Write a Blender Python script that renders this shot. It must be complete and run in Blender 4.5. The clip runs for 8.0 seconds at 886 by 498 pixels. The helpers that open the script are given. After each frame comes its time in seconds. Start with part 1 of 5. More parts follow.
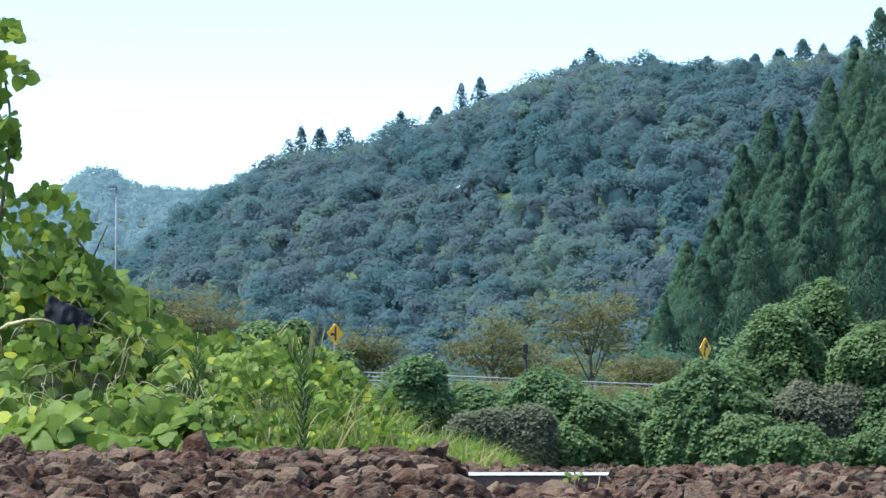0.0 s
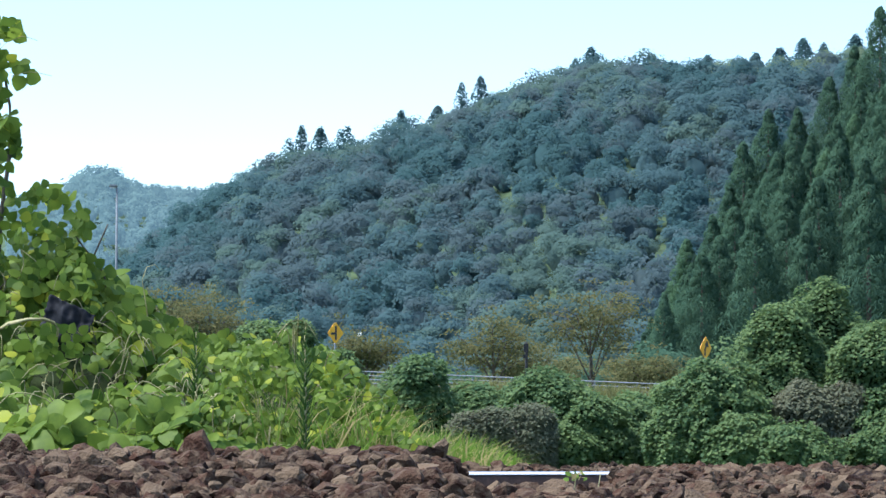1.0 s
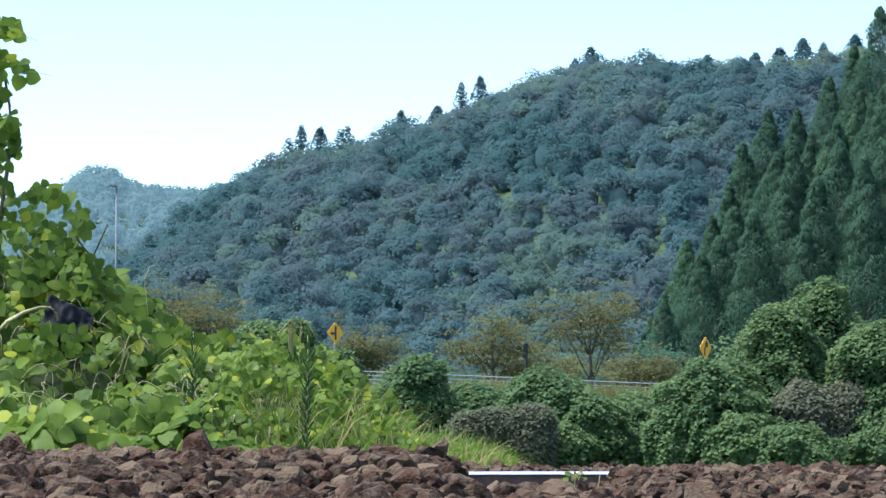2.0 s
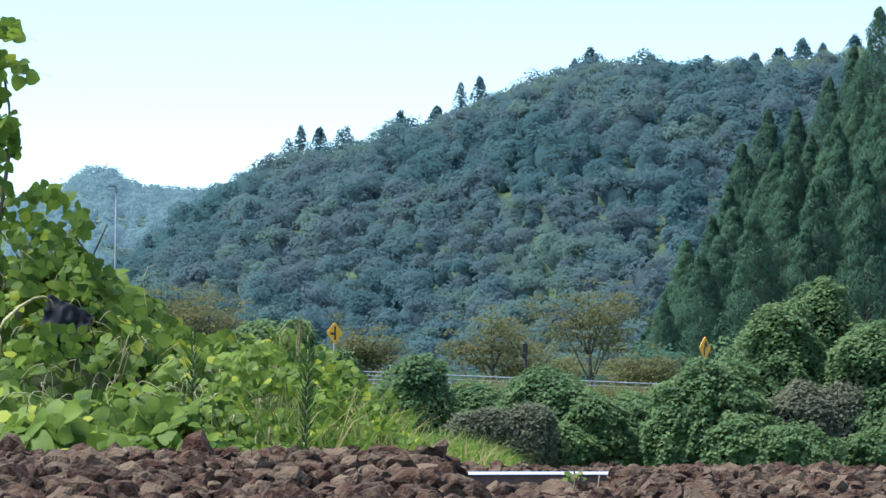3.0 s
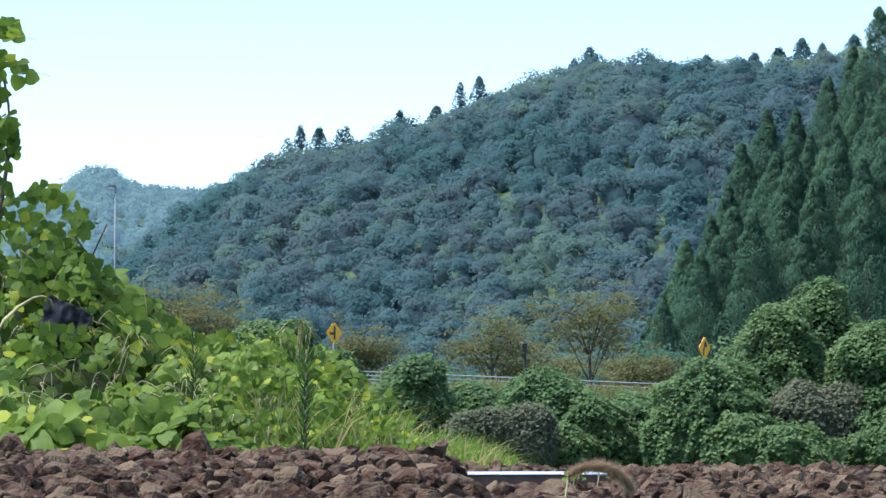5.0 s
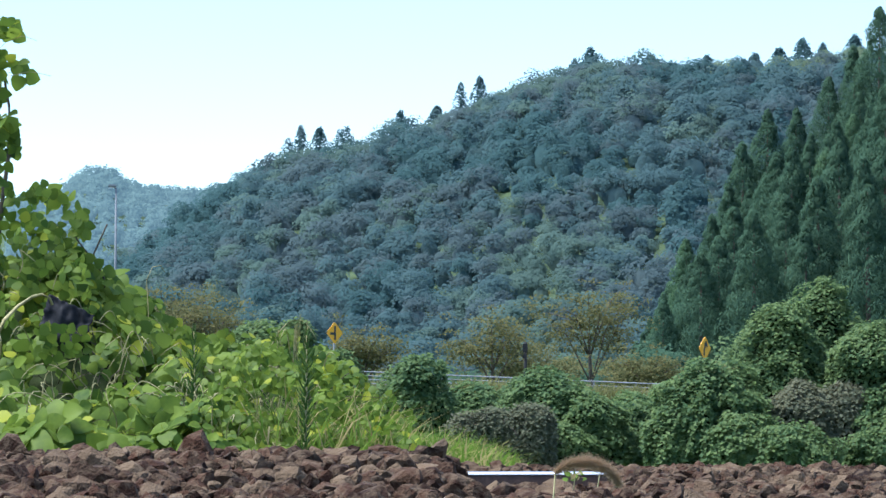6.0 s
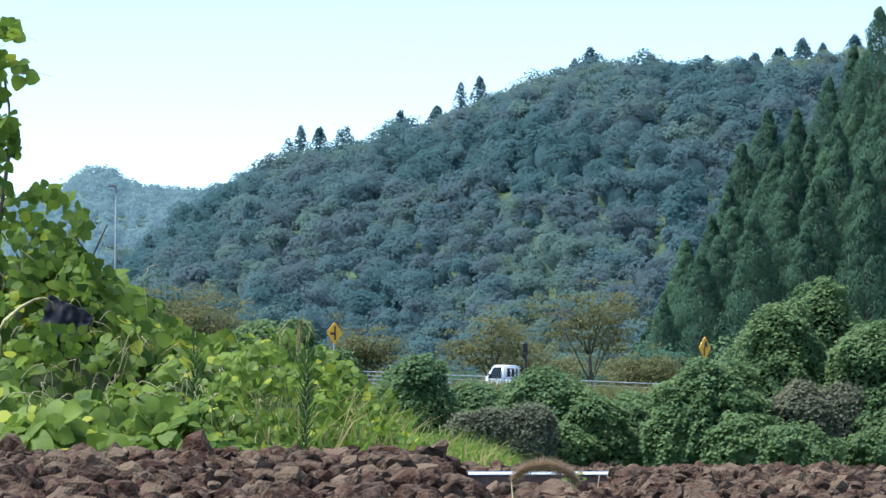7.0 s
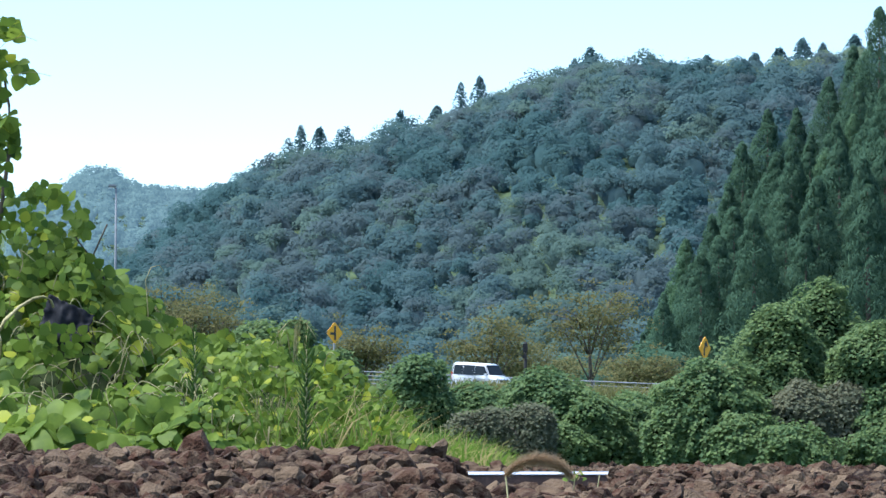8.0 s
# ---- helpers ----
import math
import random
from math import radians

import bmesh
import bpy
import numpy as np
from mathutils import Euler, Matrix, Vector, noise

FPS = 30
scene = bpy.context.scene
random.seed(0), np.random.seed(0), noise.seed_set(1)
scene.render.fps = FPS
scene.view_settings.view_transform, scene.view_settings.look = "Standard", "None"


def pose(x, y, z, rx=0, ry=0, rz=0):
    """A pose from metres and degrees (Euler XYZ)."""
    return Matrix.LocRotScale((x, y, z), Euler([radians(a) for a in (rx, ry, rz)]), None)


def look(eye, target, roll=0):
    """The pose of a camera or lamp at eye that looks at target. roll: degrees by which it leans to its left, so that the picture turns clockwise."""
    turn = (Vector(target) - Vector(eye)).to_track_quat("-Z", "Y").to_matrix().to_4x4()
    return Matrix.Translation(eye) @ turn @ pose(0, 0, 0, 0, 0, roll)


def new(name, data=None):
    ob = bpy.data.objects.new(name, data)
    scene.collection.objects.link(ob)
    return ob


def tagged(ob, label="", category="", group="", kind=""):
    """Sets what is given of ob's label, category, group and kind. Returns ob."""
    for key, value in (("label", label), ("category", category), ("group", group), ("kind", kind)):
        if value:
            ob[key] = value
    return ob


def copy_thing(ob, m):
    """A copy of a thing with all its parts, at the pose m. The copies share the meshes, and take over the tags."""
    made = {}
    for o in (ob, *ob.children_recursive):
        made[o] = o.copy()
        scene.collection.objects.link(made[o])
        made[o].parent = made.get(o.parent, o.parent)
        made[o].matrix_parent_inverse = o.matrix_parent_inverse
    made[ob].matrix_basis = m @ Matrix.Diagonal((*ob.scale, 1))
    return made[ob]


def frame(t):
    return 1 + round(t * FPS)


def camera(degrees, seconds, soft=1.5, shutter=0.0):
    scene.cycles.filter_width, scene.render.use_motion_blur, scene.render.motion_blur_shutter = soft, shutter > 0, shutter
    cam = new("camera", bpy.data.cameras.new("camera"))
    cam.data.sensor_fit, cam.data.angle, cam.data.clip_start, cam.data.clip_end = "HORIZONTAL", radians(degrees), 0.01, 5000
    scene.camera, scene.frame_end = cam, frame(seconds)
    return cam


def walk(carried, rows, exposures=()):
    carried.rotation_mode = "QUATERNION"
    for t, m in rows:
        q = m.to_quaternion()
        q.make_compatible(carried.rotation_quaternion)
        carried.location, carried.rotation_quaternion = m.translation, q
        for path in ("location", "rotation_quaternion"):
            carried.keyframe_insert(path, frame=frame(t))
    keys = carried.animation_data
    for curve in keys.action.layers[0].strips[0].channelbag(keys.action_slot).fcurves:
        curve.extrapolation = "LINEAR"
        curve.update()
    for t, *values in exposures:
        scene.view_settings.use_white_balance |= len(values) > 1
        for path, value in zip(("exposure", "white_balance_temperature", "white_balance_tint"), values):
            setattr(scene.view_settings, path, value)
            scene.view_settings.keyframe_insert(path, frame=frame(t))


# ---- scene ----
# the camera stands on the ground beside the track; a long lens, with a slight tremble
TILT = 93.10
EYE = 0.10
cam = camera(14.0, 8.0, soft=1.5, shutter=0.25)
walk(cam, [
    (0.0, pose(0, 0, EYE, TILT + 0.012, 0, 0.007)),
    (0.5, pose(0, 0, EYE, TILT, 0, 0.001)),
    (1.0, pose(0, 0, EYE, TILT, 0, 0.013)),
    (1.5, pose(0, 0, EYE, TILT - 0.006, 0, 0.013)),
    (1.8, pose(0, 0, EYE, TILT - 0.003, 0, 0.011)),
    (2.8, pose(0, 0, EYE, TILT, 0, 0.001)),
    (3.5, pose(0, 0, EYE, TILT, 0, 0.0)),
    (4.0, pose(0, 0, EYE, TILT - 0.001, 0, -0.006)),
    (4.6, pose(0, 0, EYE, TILT - 0.002, 0, -0.009)),
    (5.8, pose(0, 0, EYE, TILT, 0, -0.001)),
    (6.5, pose(0, 0, EYE, TILT, 0, 0.0)),
    (8.0, pose(0, 0, EYE, TILT, 0, 0.0)),
], exposures=[(0.0, 1.04), (0.4, 0.94), (0.8, 0.92), (8.0, 0.92)])

# ---- world and sun: thin bright haze, the sun high behind the hills ----
SUN_EL, SUN_AZ = radians(64), radians(-94)
world = bpy.data.worlds.new("sky")
scene.world = world
world.use_nodes = True
wn = world.node_tree.nodes
sky = wn.new("ShaderNodeTexSky")
sky.sky_type = "NISHITA"
sky.sun_disc = False
sky.sun_elevation, sky.sun_rotation = SUN_EL, SUN_AZ
sky.air_density, sky.dust_density, sky.ozone_density = 1.0, 0.0, 2.4
wn["Background"].inputs[1].default_value = 0.136
world.node_tree.links.new(sky.outputs[0], wn["Background"].inputs[0])
sun = new("sun", bpy.data.lights.new("sun", "SUN"))
sun.data.energy, sun.data.angle, sun.data.color = 5.0, radians(34), (1.0, 0.96, 0.88)
sun.matrix_world = look((math.sin(SUN_AZ) * 40, math.cos(SUN_AZ) * 40, 40 * math.tan(SUN_EL)), (0, 0, 0))
scene.view_settings.use_white_balance = True
scene.view_settings.white_balance_temperature, scene.view_settings.white_balance_tint = 5600, 8.5

rng = np.random.default_rng(7)


# ---- small tools ----
def smooth(a, b, v):
    t = np.clip((np.asarray(v, float) - a) / (b - a), 0, 1)
    return t * t * (3 - 2 * t)


def mesh_of(name, verts, faces, mats, index=None, shade=False):
    """A mesh from an array of places and an array of faces that all have the same number of corners."""
    me = bpy.data.meshes.new(name)
    verts, faces = np.asarray(verts, np.float32), np.asarray(faces, np.int32)
    n, k = faces.shape
    me.vertices.add(len(verts))
    me.vertices.foreach_set("co", verts.ravel())
    me.loops.add(n * k)
    me.loops.foreach_set("vertex_index", faces.ravel())
    me.polygons.add(n)
    me.polygons.foreach_set("loop_start", np.arange(0, n * k, k, dtype=np.int32))
    for m in mats:
        me.materials.append(m)
    if index is not None:
        me.polygons.foreach_set("material_index", np.asarray(index, np.int32))
    me.polygons.foreach_set("use_smooth", np.full(n, shade))
    me.update(calc_edges=True)
    me.validate()
    return me


def part(name, data, material, parent, label="", place=None):
    """One mesh object under a thing or under a part, from a bmesh or a mesh."""
    if isinstance(data, bmesh.types.BMesh):
        me = bpy.data.meshes.new(name)
        data.to_mesh(me)
        data.free()
    else:
        me = data
    if material and not me.materials:
        me.materials.append(material)
    ob = new(name, me)
    ob.parent = parent
    if place is not None:
        ob.matrix_basis = place
    return tagged(ob, label) if label else ob


def box(bm, lo, hi, bevel=0.0):
    made = bmesh.ops.create_cube(bm, size=1)["verts"]
    for v in made:
        v.co = Vector([lo[i] + (v.co[i] + 0.5) * (hi[i] - lo[i]) for i in range(3)])
    if bevel:
        edges = list({e for v in made for e in v.link_edges})
        bmesh.ops.bevel(bm, geom=edges, offset=bevel, segments=2, affect="EDGES")
    return bm


def tube(bm, pts, radii, sides=6):
    """A tapering tube along places."""
    rings = []
    pts = [Vector(p) for p in pts]
    for i, p in enumerate(pts):
        d = (pts[min(i + 1, len(pts) - 1)] - pts[max(i - 1, 0)]).normalized()
        a = d.orthogonal().normalized()
        b = d.cross(a)
        rings.append([bm.verts.new(p + float(radii[i]) * (a * math.cos(6.2832 * k / sides) + b * math.sin(6.2832 * k / sides))) for k in range(sides)])
    for r, s in zip(rings, rings[1:]):
        # rings may be turned against each other: join the nearest corners
        o = min(range(sides), key=lambda k: (s[k].co - r[0].co).length)
        for k in range(sides):
            f = bm.faces.new((r[k], r[(k + 1) % sides], s[(k + 1 + o) % sides], s[(k + o) % sides]))
            f.smooth = True
    bm.faces.new(rings[-1])
    bm.faces.new(rings[0][::-1])
    return bm


def prism(bm, outline, y0, y1):
    """An outline in x and z pulled from y0 to y1."""
    a = [bm.verts.new((x, y0, z)) for x, z in outline]
    b = [bm.verts.new((x, y1, z)) for x, z in outline]
    n = len(outline)
    bm.faces.new(a)
    bm.faces.new(b[::-1])
    for i in range(n):
        bm.faces.new((a[i], b[i], b[(i + 1) % n], a[(i + 1) % n]))
    bmesh.ops.recalc_face_normals(bm, faces=bm.faces)
    return bm


def turns(normals, spin):
    """Turning matrices that take z to the normals, with a spin about them."""
    n = normals / np.linalg.norm(normals, axis=1, keepdims=True)
    up = np.where(np.abs(n[:, 2:3]) < 0.95, np.array([[0, 0, 1.0]]), np.array([[1.0, 0, 0]]))
    a = np.cross(up, n)
    a /= np.linalg.norm(a, axis=1, keepdims=True)
    b = np.cross(n, a)
    c, s = np.cos(spin)[:, None], np.sin(spin)[:, None]
    return np.stack([a * c + b * s, b * c - a * s, n], axis=2)


def strewn(base_v, base_f, places, mats3, sizes):
    """Copies of one small shape, joined: arrays of places and faces."""
    base_v, base_f = np.asarray(base_v, float), np.asarray(base_f)
    v = np.einsum("nij,kj->nki", mats3, base_v) * np.asarray(sizes).reshape(-1, 1, 1) + np.asarray(places)[:, None, :]
    f = base_f[None] + (np.arange(len(places)) * len(base_v))[:, None, None]
    return v.reshape(-1, 3), f.reshape(-1, base_f.shape[1])


def joined(pieces):
    vs, fs, o = [], [], 0
    for v, f in pieces:
        vs.append(v)
        fs.append(f + o)
        o += len(v)
    return np.concatenate(vs), np.concatenate(fs)


def ball(rows=5, cols=8):
    """A plain ball as triangles, the start of lumpy cores."""
    v = [(0, 0, 1.0)]
    for i in range(1, rows):
        for k in range(cols):
            a, b = math.pi * i / rows, 2 * math.pi * (k + 0.5 * (i % 2)) / cols
            v.append((math.sin(a) * math.cos(b), math.sin(a) * math.sin(b), math.cos(a)))
    v.append((0, 0, -1.0))
    f = []
    for k in range(cols):
        f.append((0, 1 + k, 1 + (k + 1) % cols))
        for i in range(rows - 2):
            p, q = 1 + i * cols, 1 + (i + 1) * cols
            f += [(p + k, q + k, q + (k + 1) % cols), (p + k, q + (k + 1) % cols, p + (k + 1) % cols)]
        e = 1 + (rows - 2) * cols
        f.append((e + (k + 1) % cols, e + k, len(v) - 1))
    return np.array(v), np.array(f)


def on_ball(n):
    d = rng.normal(size=(n, 3))
    return d / np.linalg.norm(d, axis=1, keepdims=True)


# a leaf seen from afar: a bent four-cornered blade in two triangles
KITE_V = [(0, -0.5, 0), (0.42, 0.05, 0.10), (0, 0.6, -0.06), (-0.42, 0.05, 0.10)]
# a hanging spray of a conifer
SPRAY_V = [(0, -0.5, 0), (0.15, 0.0, 0.05), (0, 0.7, -0.08), (-0.15, 0.0, 0.05)]
KITE_F = [(0, 1, 2), (0, 2, 3)]
# a leaf clump too far off to show more than one blade
BLADE_V = [(-0.42, -0.34, 0.0), (0.42, -0.30, 0.06), (0.0, 0.60, -0.05)]
BLADE_F = [(0, 1, 2)]

# ---- materials ----
def material(name):
    m = bpy.data.materials.new(name)
    m.use_nodes = True
    return m, m.node_tree.nodes, m.node_tree.links


def mottled(name, low, high, scale, rough=0.8, bump=0.3, fine=8.0, metal=0.0, island=0.0, spec=0.4):
    """Two colours mixed by coarse and fine grain, with relief; island: how far the pieces differ."""
    m, n, l = material(name)
    p = n["Principled BSDF"]
    p.inputs["Roughness"].default_value, p.inputs["Metallic"].default_value = rough, metal
    p.inputs["Specular IOR Level"].default_value = spec
    co = n.new("ShaderNodeTexCoord")
    a, b = n.new("ShaderNodeTexNoise"), n.new("ShaderNodeTexNoise")
    a.inputs["Scale"].default_value, a.inputs["Detail"].default_value = scale, 6
    b.inputs["Scale"].default_value, b.inputs["Detail"].default_value = scale * fine, 5
    l.new(co.outputs["Object"], a.inputs["Vector"])
    l.new(co.outputs["Object"], b.inputs["Vector"])
    mix = n.new("ShaderNodeMath")
    mix.operation = "MULTIPLY_ADD"
    l.new(a.outputs[0], mix.inputs[0])
    mix.inputs[1].default_value = 1.5
    l.new(b.outputs[0], mix.inputs[2])
    last = mix.outputs[0]
    if island:
        g, o = n.new("ShaderNodeNewGeometry"), n.new("ShaderNodeObjectInfo")
        s = n.new("ShaderNodeMath")
        s.operation = "ADD"
        l.new(g.outputs["Random Per Island"], s.inputs[0])
        l.new(o.outputs["Random"], s.inputs[1])
        k = n.new("ShaderNodeMath")
        k.operation = "FRACT"
        l.new(s.outputs[0], k.inputs[0])
        w = n.new("ShaderNodeMath")
        w.operation = "MULTIPLY_ADD"
        l.new(k.outputs[0], w.inputs[0])
        w.inputs[1].default_value = island * 2
        l.new(last, w.inputs[2])
        last = w.outputs[0]
    r = n.new("ShaderNodeMapRange")
    r.inputs[1].default_value, r.inputs[2].default_value = 0.85, 1.65 + island * 2
    l.new(last, r.inputs[0])
    c = n.new("ShaderNodeMix")
    c.data_type = "RGBA"
    c.inputs[6].default_value, c.inputs[7].default_value = (*low, 1), (*high, 1)
    l.new(r.outputs[0], c.inputs[0])
    l.new(c.outputs[2], p.inputs["Base Color"])
    if bump:
        bp = n.new("ShaderNodeBump")
        bp.inputs["Strength"].default_value = bump
        bp.inputs["Distance"].default_value = 0.4 / (scale * fine)
        l.new(b.outputs[0], bp.inputs["Height"])
        l.new(bp.outputs[0], p.inputs["Normal"])
    return m


def leafy(name, low, high, through_light=0.3, rough=0.5, spec=0.35, patch=0.4, dry=None, share=0.0):
    """Leaves: each one a little different, larger patches too, with light that comes through the blade. dry: a second colour for a share of the leaves."""
    m, n, l = material(name)
    p, out = n["Principled BSDF"], n["Material Output"]
    g, o = n.new("ShaderNodeNewGeometry"), n.new("ShaderNodeObjectInfo")
    s = n.new("ShaderNodeMath")
    s.operation = "ADD"
    l.new(g.outputs["Random Per Island"], s.inputs[0])
    l.new(o.outputs["Random"], s.inputs[1])
    k = n.new("ShaderNodeMath")
    k.operation = "FRACT"
    l.new(s.outputs[0], k.inputs[0])
    co, a = n.new("ShaderNodeTexCoord"), n.new("ShaderNodeTexNoise")
    a.inputs["Scale"].default_value, a.inputs["Detail"].default_value = patch, 4
    l.new(co.outputs["Object"], a.inputs["Vector"])
    w = n.new("ShaderNodeMath")
    w.operation = "MULTIPLY_ADD"
    l.new(a.outputs[0], w.inputs[0])
    w.inputs[1].default_value = 1.6
    l.new(k.outputs[0], w.inputs[2])
    r = n.new("ShaderNodeMapRange")
    r.inputs[1].default_value, r.inputs[2].default_value = 0.45, 1.75
    l.new(w.outputs[0], r.inputs[0])
    c = n.new("ShaderNodeMix")
    c.data_type = "RGBA"
    c.inputs[6].default_value, c.inputs[7].default_value = (*low, 1), (*high, 1)
    l.new(r.outputs[0], c.inputs[0])
    colour = c.outputs[2]
    if dry:
        t = n.new("ShaderNodeMath")
        t.operation = "GREATER_THAN"
        l.new(k.outputs[0], t.inputs[0])
        t.inputs[1].default_value = 1 - share
        d = n.new("ShaderNodeMix")
        d.data_type = "RGBA"
        d.inputs[7].default_value = (*dry, 1)
        l.new(t.outputs[0], d.inputs[0])
        l.new(colour, d.inputs[6])
        colour = d.outputs[2]
    l.new(colour, p.inputs["Base Color"])
    p.inputs["Roughness"].default_value, p.inputs["Specular IOR Level"].default_value = rough, spec
    tr = n.new("ShaderNodeBsdfTranslucent")
    l.new(colour, tr.inputs["Color"])
    mx = n.new("ShaderNodeMixShader")
    mx.inputs[0].default_value = through_light
    l.new(p.outputs[0], mx.inputs[1])
    l.new(tr.outputs[0], mx.inputs[2])
    l.new(mx.outputs[0], out.inputs[0])
    return m


def stony():
    """Crushed stone: rust-brown, dark and pale pieces, each with blotches and a rough face."""
    m, n, l = material("ballast_stone")
    p = n["Principled BSDF"]
    p.inputs["Roughness"].default_value, p.inputs["Specular IOR Level"].default_value = 0.9, 0.12
    g, o = n.new("ShaderNodeNewGeometry"), n.new("ShaderNodeObjectInfo")
    s, k = n.new("ShaderNodeMath"), n.new("ShaderNodeMath")
    s.operation, k.operation = "ADD", "FRACT"
    l.new(g.outputs["Random Per Island"], s.inputs[0])
    l.new(o.outputs["Random"], s.inputs[1])
    l.new(s.outputs[0], k.inputs[0])
    ramp = n.new("ShaderNodeValToRGB")
    e = ramp.color_ramp.elements
    e[0].color, e[1].color = (0.016, 0.008, 0.005, 1), (0.17, 0.115, 0.070, 1)
    for at, c in ((0.25, (0.034, 0.016, 0.010)), (0.5, (0.070, 0.033, 0.019)), (0.75, (0.084, 0.052, 0.032))):
        e.new(at).color = (*c, 1)
    l.new(k.outputs[0], ramp.inputs[0])
    co, a, b2 = n.new("ShaderNodeTexCoord"), n.new("ShaderNodeTexNoise"), n.new("ShaderNodeTexNoise")
    a.inputs["Scale"].default_value, a.inputs["Detail"].default_value = 38, 5
    b2.inputs["Scale"].default_value, b2.inputs["Detail"].default_value = 160, 4
    pos = g.outputs["Position"]
    l.new(pos, a.inputs["Vector"])
    l.new(pos, b2.inputs["Vector"])
    r = n.new("ShaderNodeMapRange")
    r.inputs[1].default_value, r.inputs[2].default_value = 0.42, 0.66
    l.new(a.outputs[0], r.inputs[0])
    c = n.new("ShaderNodeMix")
    c.data_type = "RGBA"
    c.inputs[7].default_value = (0.185, 0.128, 0.082, 1)
    fac = n.new("ShaderNodeMath")
    fac.operation = "MULTIPLY"
    fac.inputs[1].default_value = 0.6
    l.new(r.outputs[0], fac.inputs[0])
    l.new(fac.outputs[0], c.inputs[0])
    l.new(ramp.outputs[0], c.inputs[6])
    l.new(c.outputs[2], p.inputs["Base Color"])
    bp = n.new("ShaderNodeBump")
    bp.inputs["Strength"].default_value, bp.inputs["Distance"].default_value = 1.0, 0.010
    l.new(b2.outputs[0], bp.inputs["Height"])
    l.new(bp.outputs[0], p.inputs["Normal"])
    return m


M_STONE = stony()
M_SOIL = mottled("dark_soil", (0.03, 0.022, 0.017), (0.10, 0.075, 0.055), 3, 0.95, 0.5)
M_GROUND = mottled("meadow", (0.030, 0.055, 0.022), (0.075, 0.11, 0.045), 0.12, 0.95, 0.4, 14)
M_RAIL = mottled("rusty_rail", (0.045, 0.028, 0.022), (0.12, 0.07, 0.05), 20, 0.75, 0.3)
M_RAILTOP = mottled("polished_steel", (0.78, 0.78, 0.78), (0.88, 0.88, 0.88), 30, 0.38, 0.05, metal=0.8)
M_ASPHALT = mottled("asphalt", (0.04, 0.04, 0.042), (0.07, 0.07, 0.07), 2, 0.9, 0.2)
# stems and twigs under foliage, with the shade of the gaps in their colour
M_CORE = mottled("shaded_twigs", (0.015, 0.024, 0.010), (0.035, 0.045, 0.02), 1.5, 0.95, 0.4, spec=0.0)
M_BARK = mottled("bark", (0.06, 0.045, 0.035), (0.18, 0.14, 0.11), 4, 0.9, 0.5)
# hill leaves: blue distance haze put into the base colours, bamboo the yellowest
M_HAZED_WOODS = [
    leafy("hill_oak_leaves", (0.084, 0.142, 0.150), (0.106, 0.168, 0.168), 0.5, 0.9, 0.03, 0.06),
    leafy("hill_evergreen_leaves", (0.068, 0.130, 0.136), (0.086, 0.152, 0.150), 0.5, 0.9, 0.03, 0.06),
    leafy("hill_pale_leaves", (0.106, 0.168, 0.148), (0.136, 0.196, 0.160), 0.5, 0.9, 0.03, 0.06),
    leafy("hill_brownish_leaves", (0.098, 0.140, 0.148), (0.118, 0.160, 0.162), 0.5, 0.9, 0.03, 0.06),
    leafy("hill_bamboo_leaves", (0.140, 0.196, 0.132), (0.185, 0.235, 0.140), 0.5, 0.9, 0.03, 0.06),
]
# cedar greens made lighter and bluer, to carry the haze in their colour
M_CEDAR = leafy("cedar_sprays", (0.052, 0.104, 0.068), (0.092, 0.158, 0.096), 0.48, 0.85, 0.05, 0.25)
M_CEDAR_PALE = leafy("young_cedar_sprays", (0.076, 0.146, 0.084), (0.124, 0.205, 0.108), 0.48, 0.85, 0.05, 0.25)
M_KUDZU = leafy("kudzu_leaf", (0.034, 0.080, 0.014), (0.195, 0.262, 0.036), 0.45, 0.5, 0.12, 1.6, (0.36, 0.38, 0.04), 0.06)
M_KUDZU_FAR = leafy("kudzu_cover", (0.056, 0.116, 0.052), (0.180, 0.246, 0.088), 0.46, 0.6, 0.14, 0.5)
M_BROWN = leafy("dull_shrub_leaf", (0.108, 0.126, 0.076), (0.190, 0.188, 0.118), 0.4, 0.8, 0.08, 0.8)
M_SILK = leafy("yellowing_feathery_leaf", (0.100, 0.122, 0.054), (0.195, 0.176, 0.072), 0.42, 0.8, 0.08, 0.5)
M_GRASS = leafy("grass_blade", (0.08, 0.16, 0.02), (0.22, 0.31, 0.05), 0.45, 0.6, 0.12, 2.0, (0.40, 0.32, 0.14), 0.28)
M_DRYGRASS = leafy("dry_grass", (0.16, 0.17, 0.06), (0.30, 0.28, 0.12), 0.3, 0.7, 0.1, 1.0)
M_WEED = leafy("tall_weed_leaf", (0.024, 0.058, 0.014), (0.070, 0.120, 0.028), 0.35, 0.6, 0.12, 4.0)
M_STEM = mottled("vine_stem", (0.16, 0.15, 0.05), (0.42, 0.36, 0.18), 12, 0.7, 0.2)
M_WOODSTEM = mottled("old_vine", (0.05, 0.04, 0.03), (0.14, 0.11, 0.08), 12, 0.85, 0.3)
M_FOX = leafy("foxtail_bristle", (0.30, 0.20, 0.12), (0.44, 0.31, 0.19), 0.5, 0.6, 0.1, 20)
M_SCRUB = [M_KUDZU_FAR, M_CEDAR, M_SILK, M_BROWN]


# ---- the lie of the land ----
ROAD_P = np.array([4.07, 203.0])
ROAD_D = np.array([-0.777, 0.629])      # along the road, away from the camera
ROAD_N = np.array([0.629, 0.777])       # across it, to its far side


def road_z(s):
    return 2.74 + 0.045 * np.clip(s, -35, 60)


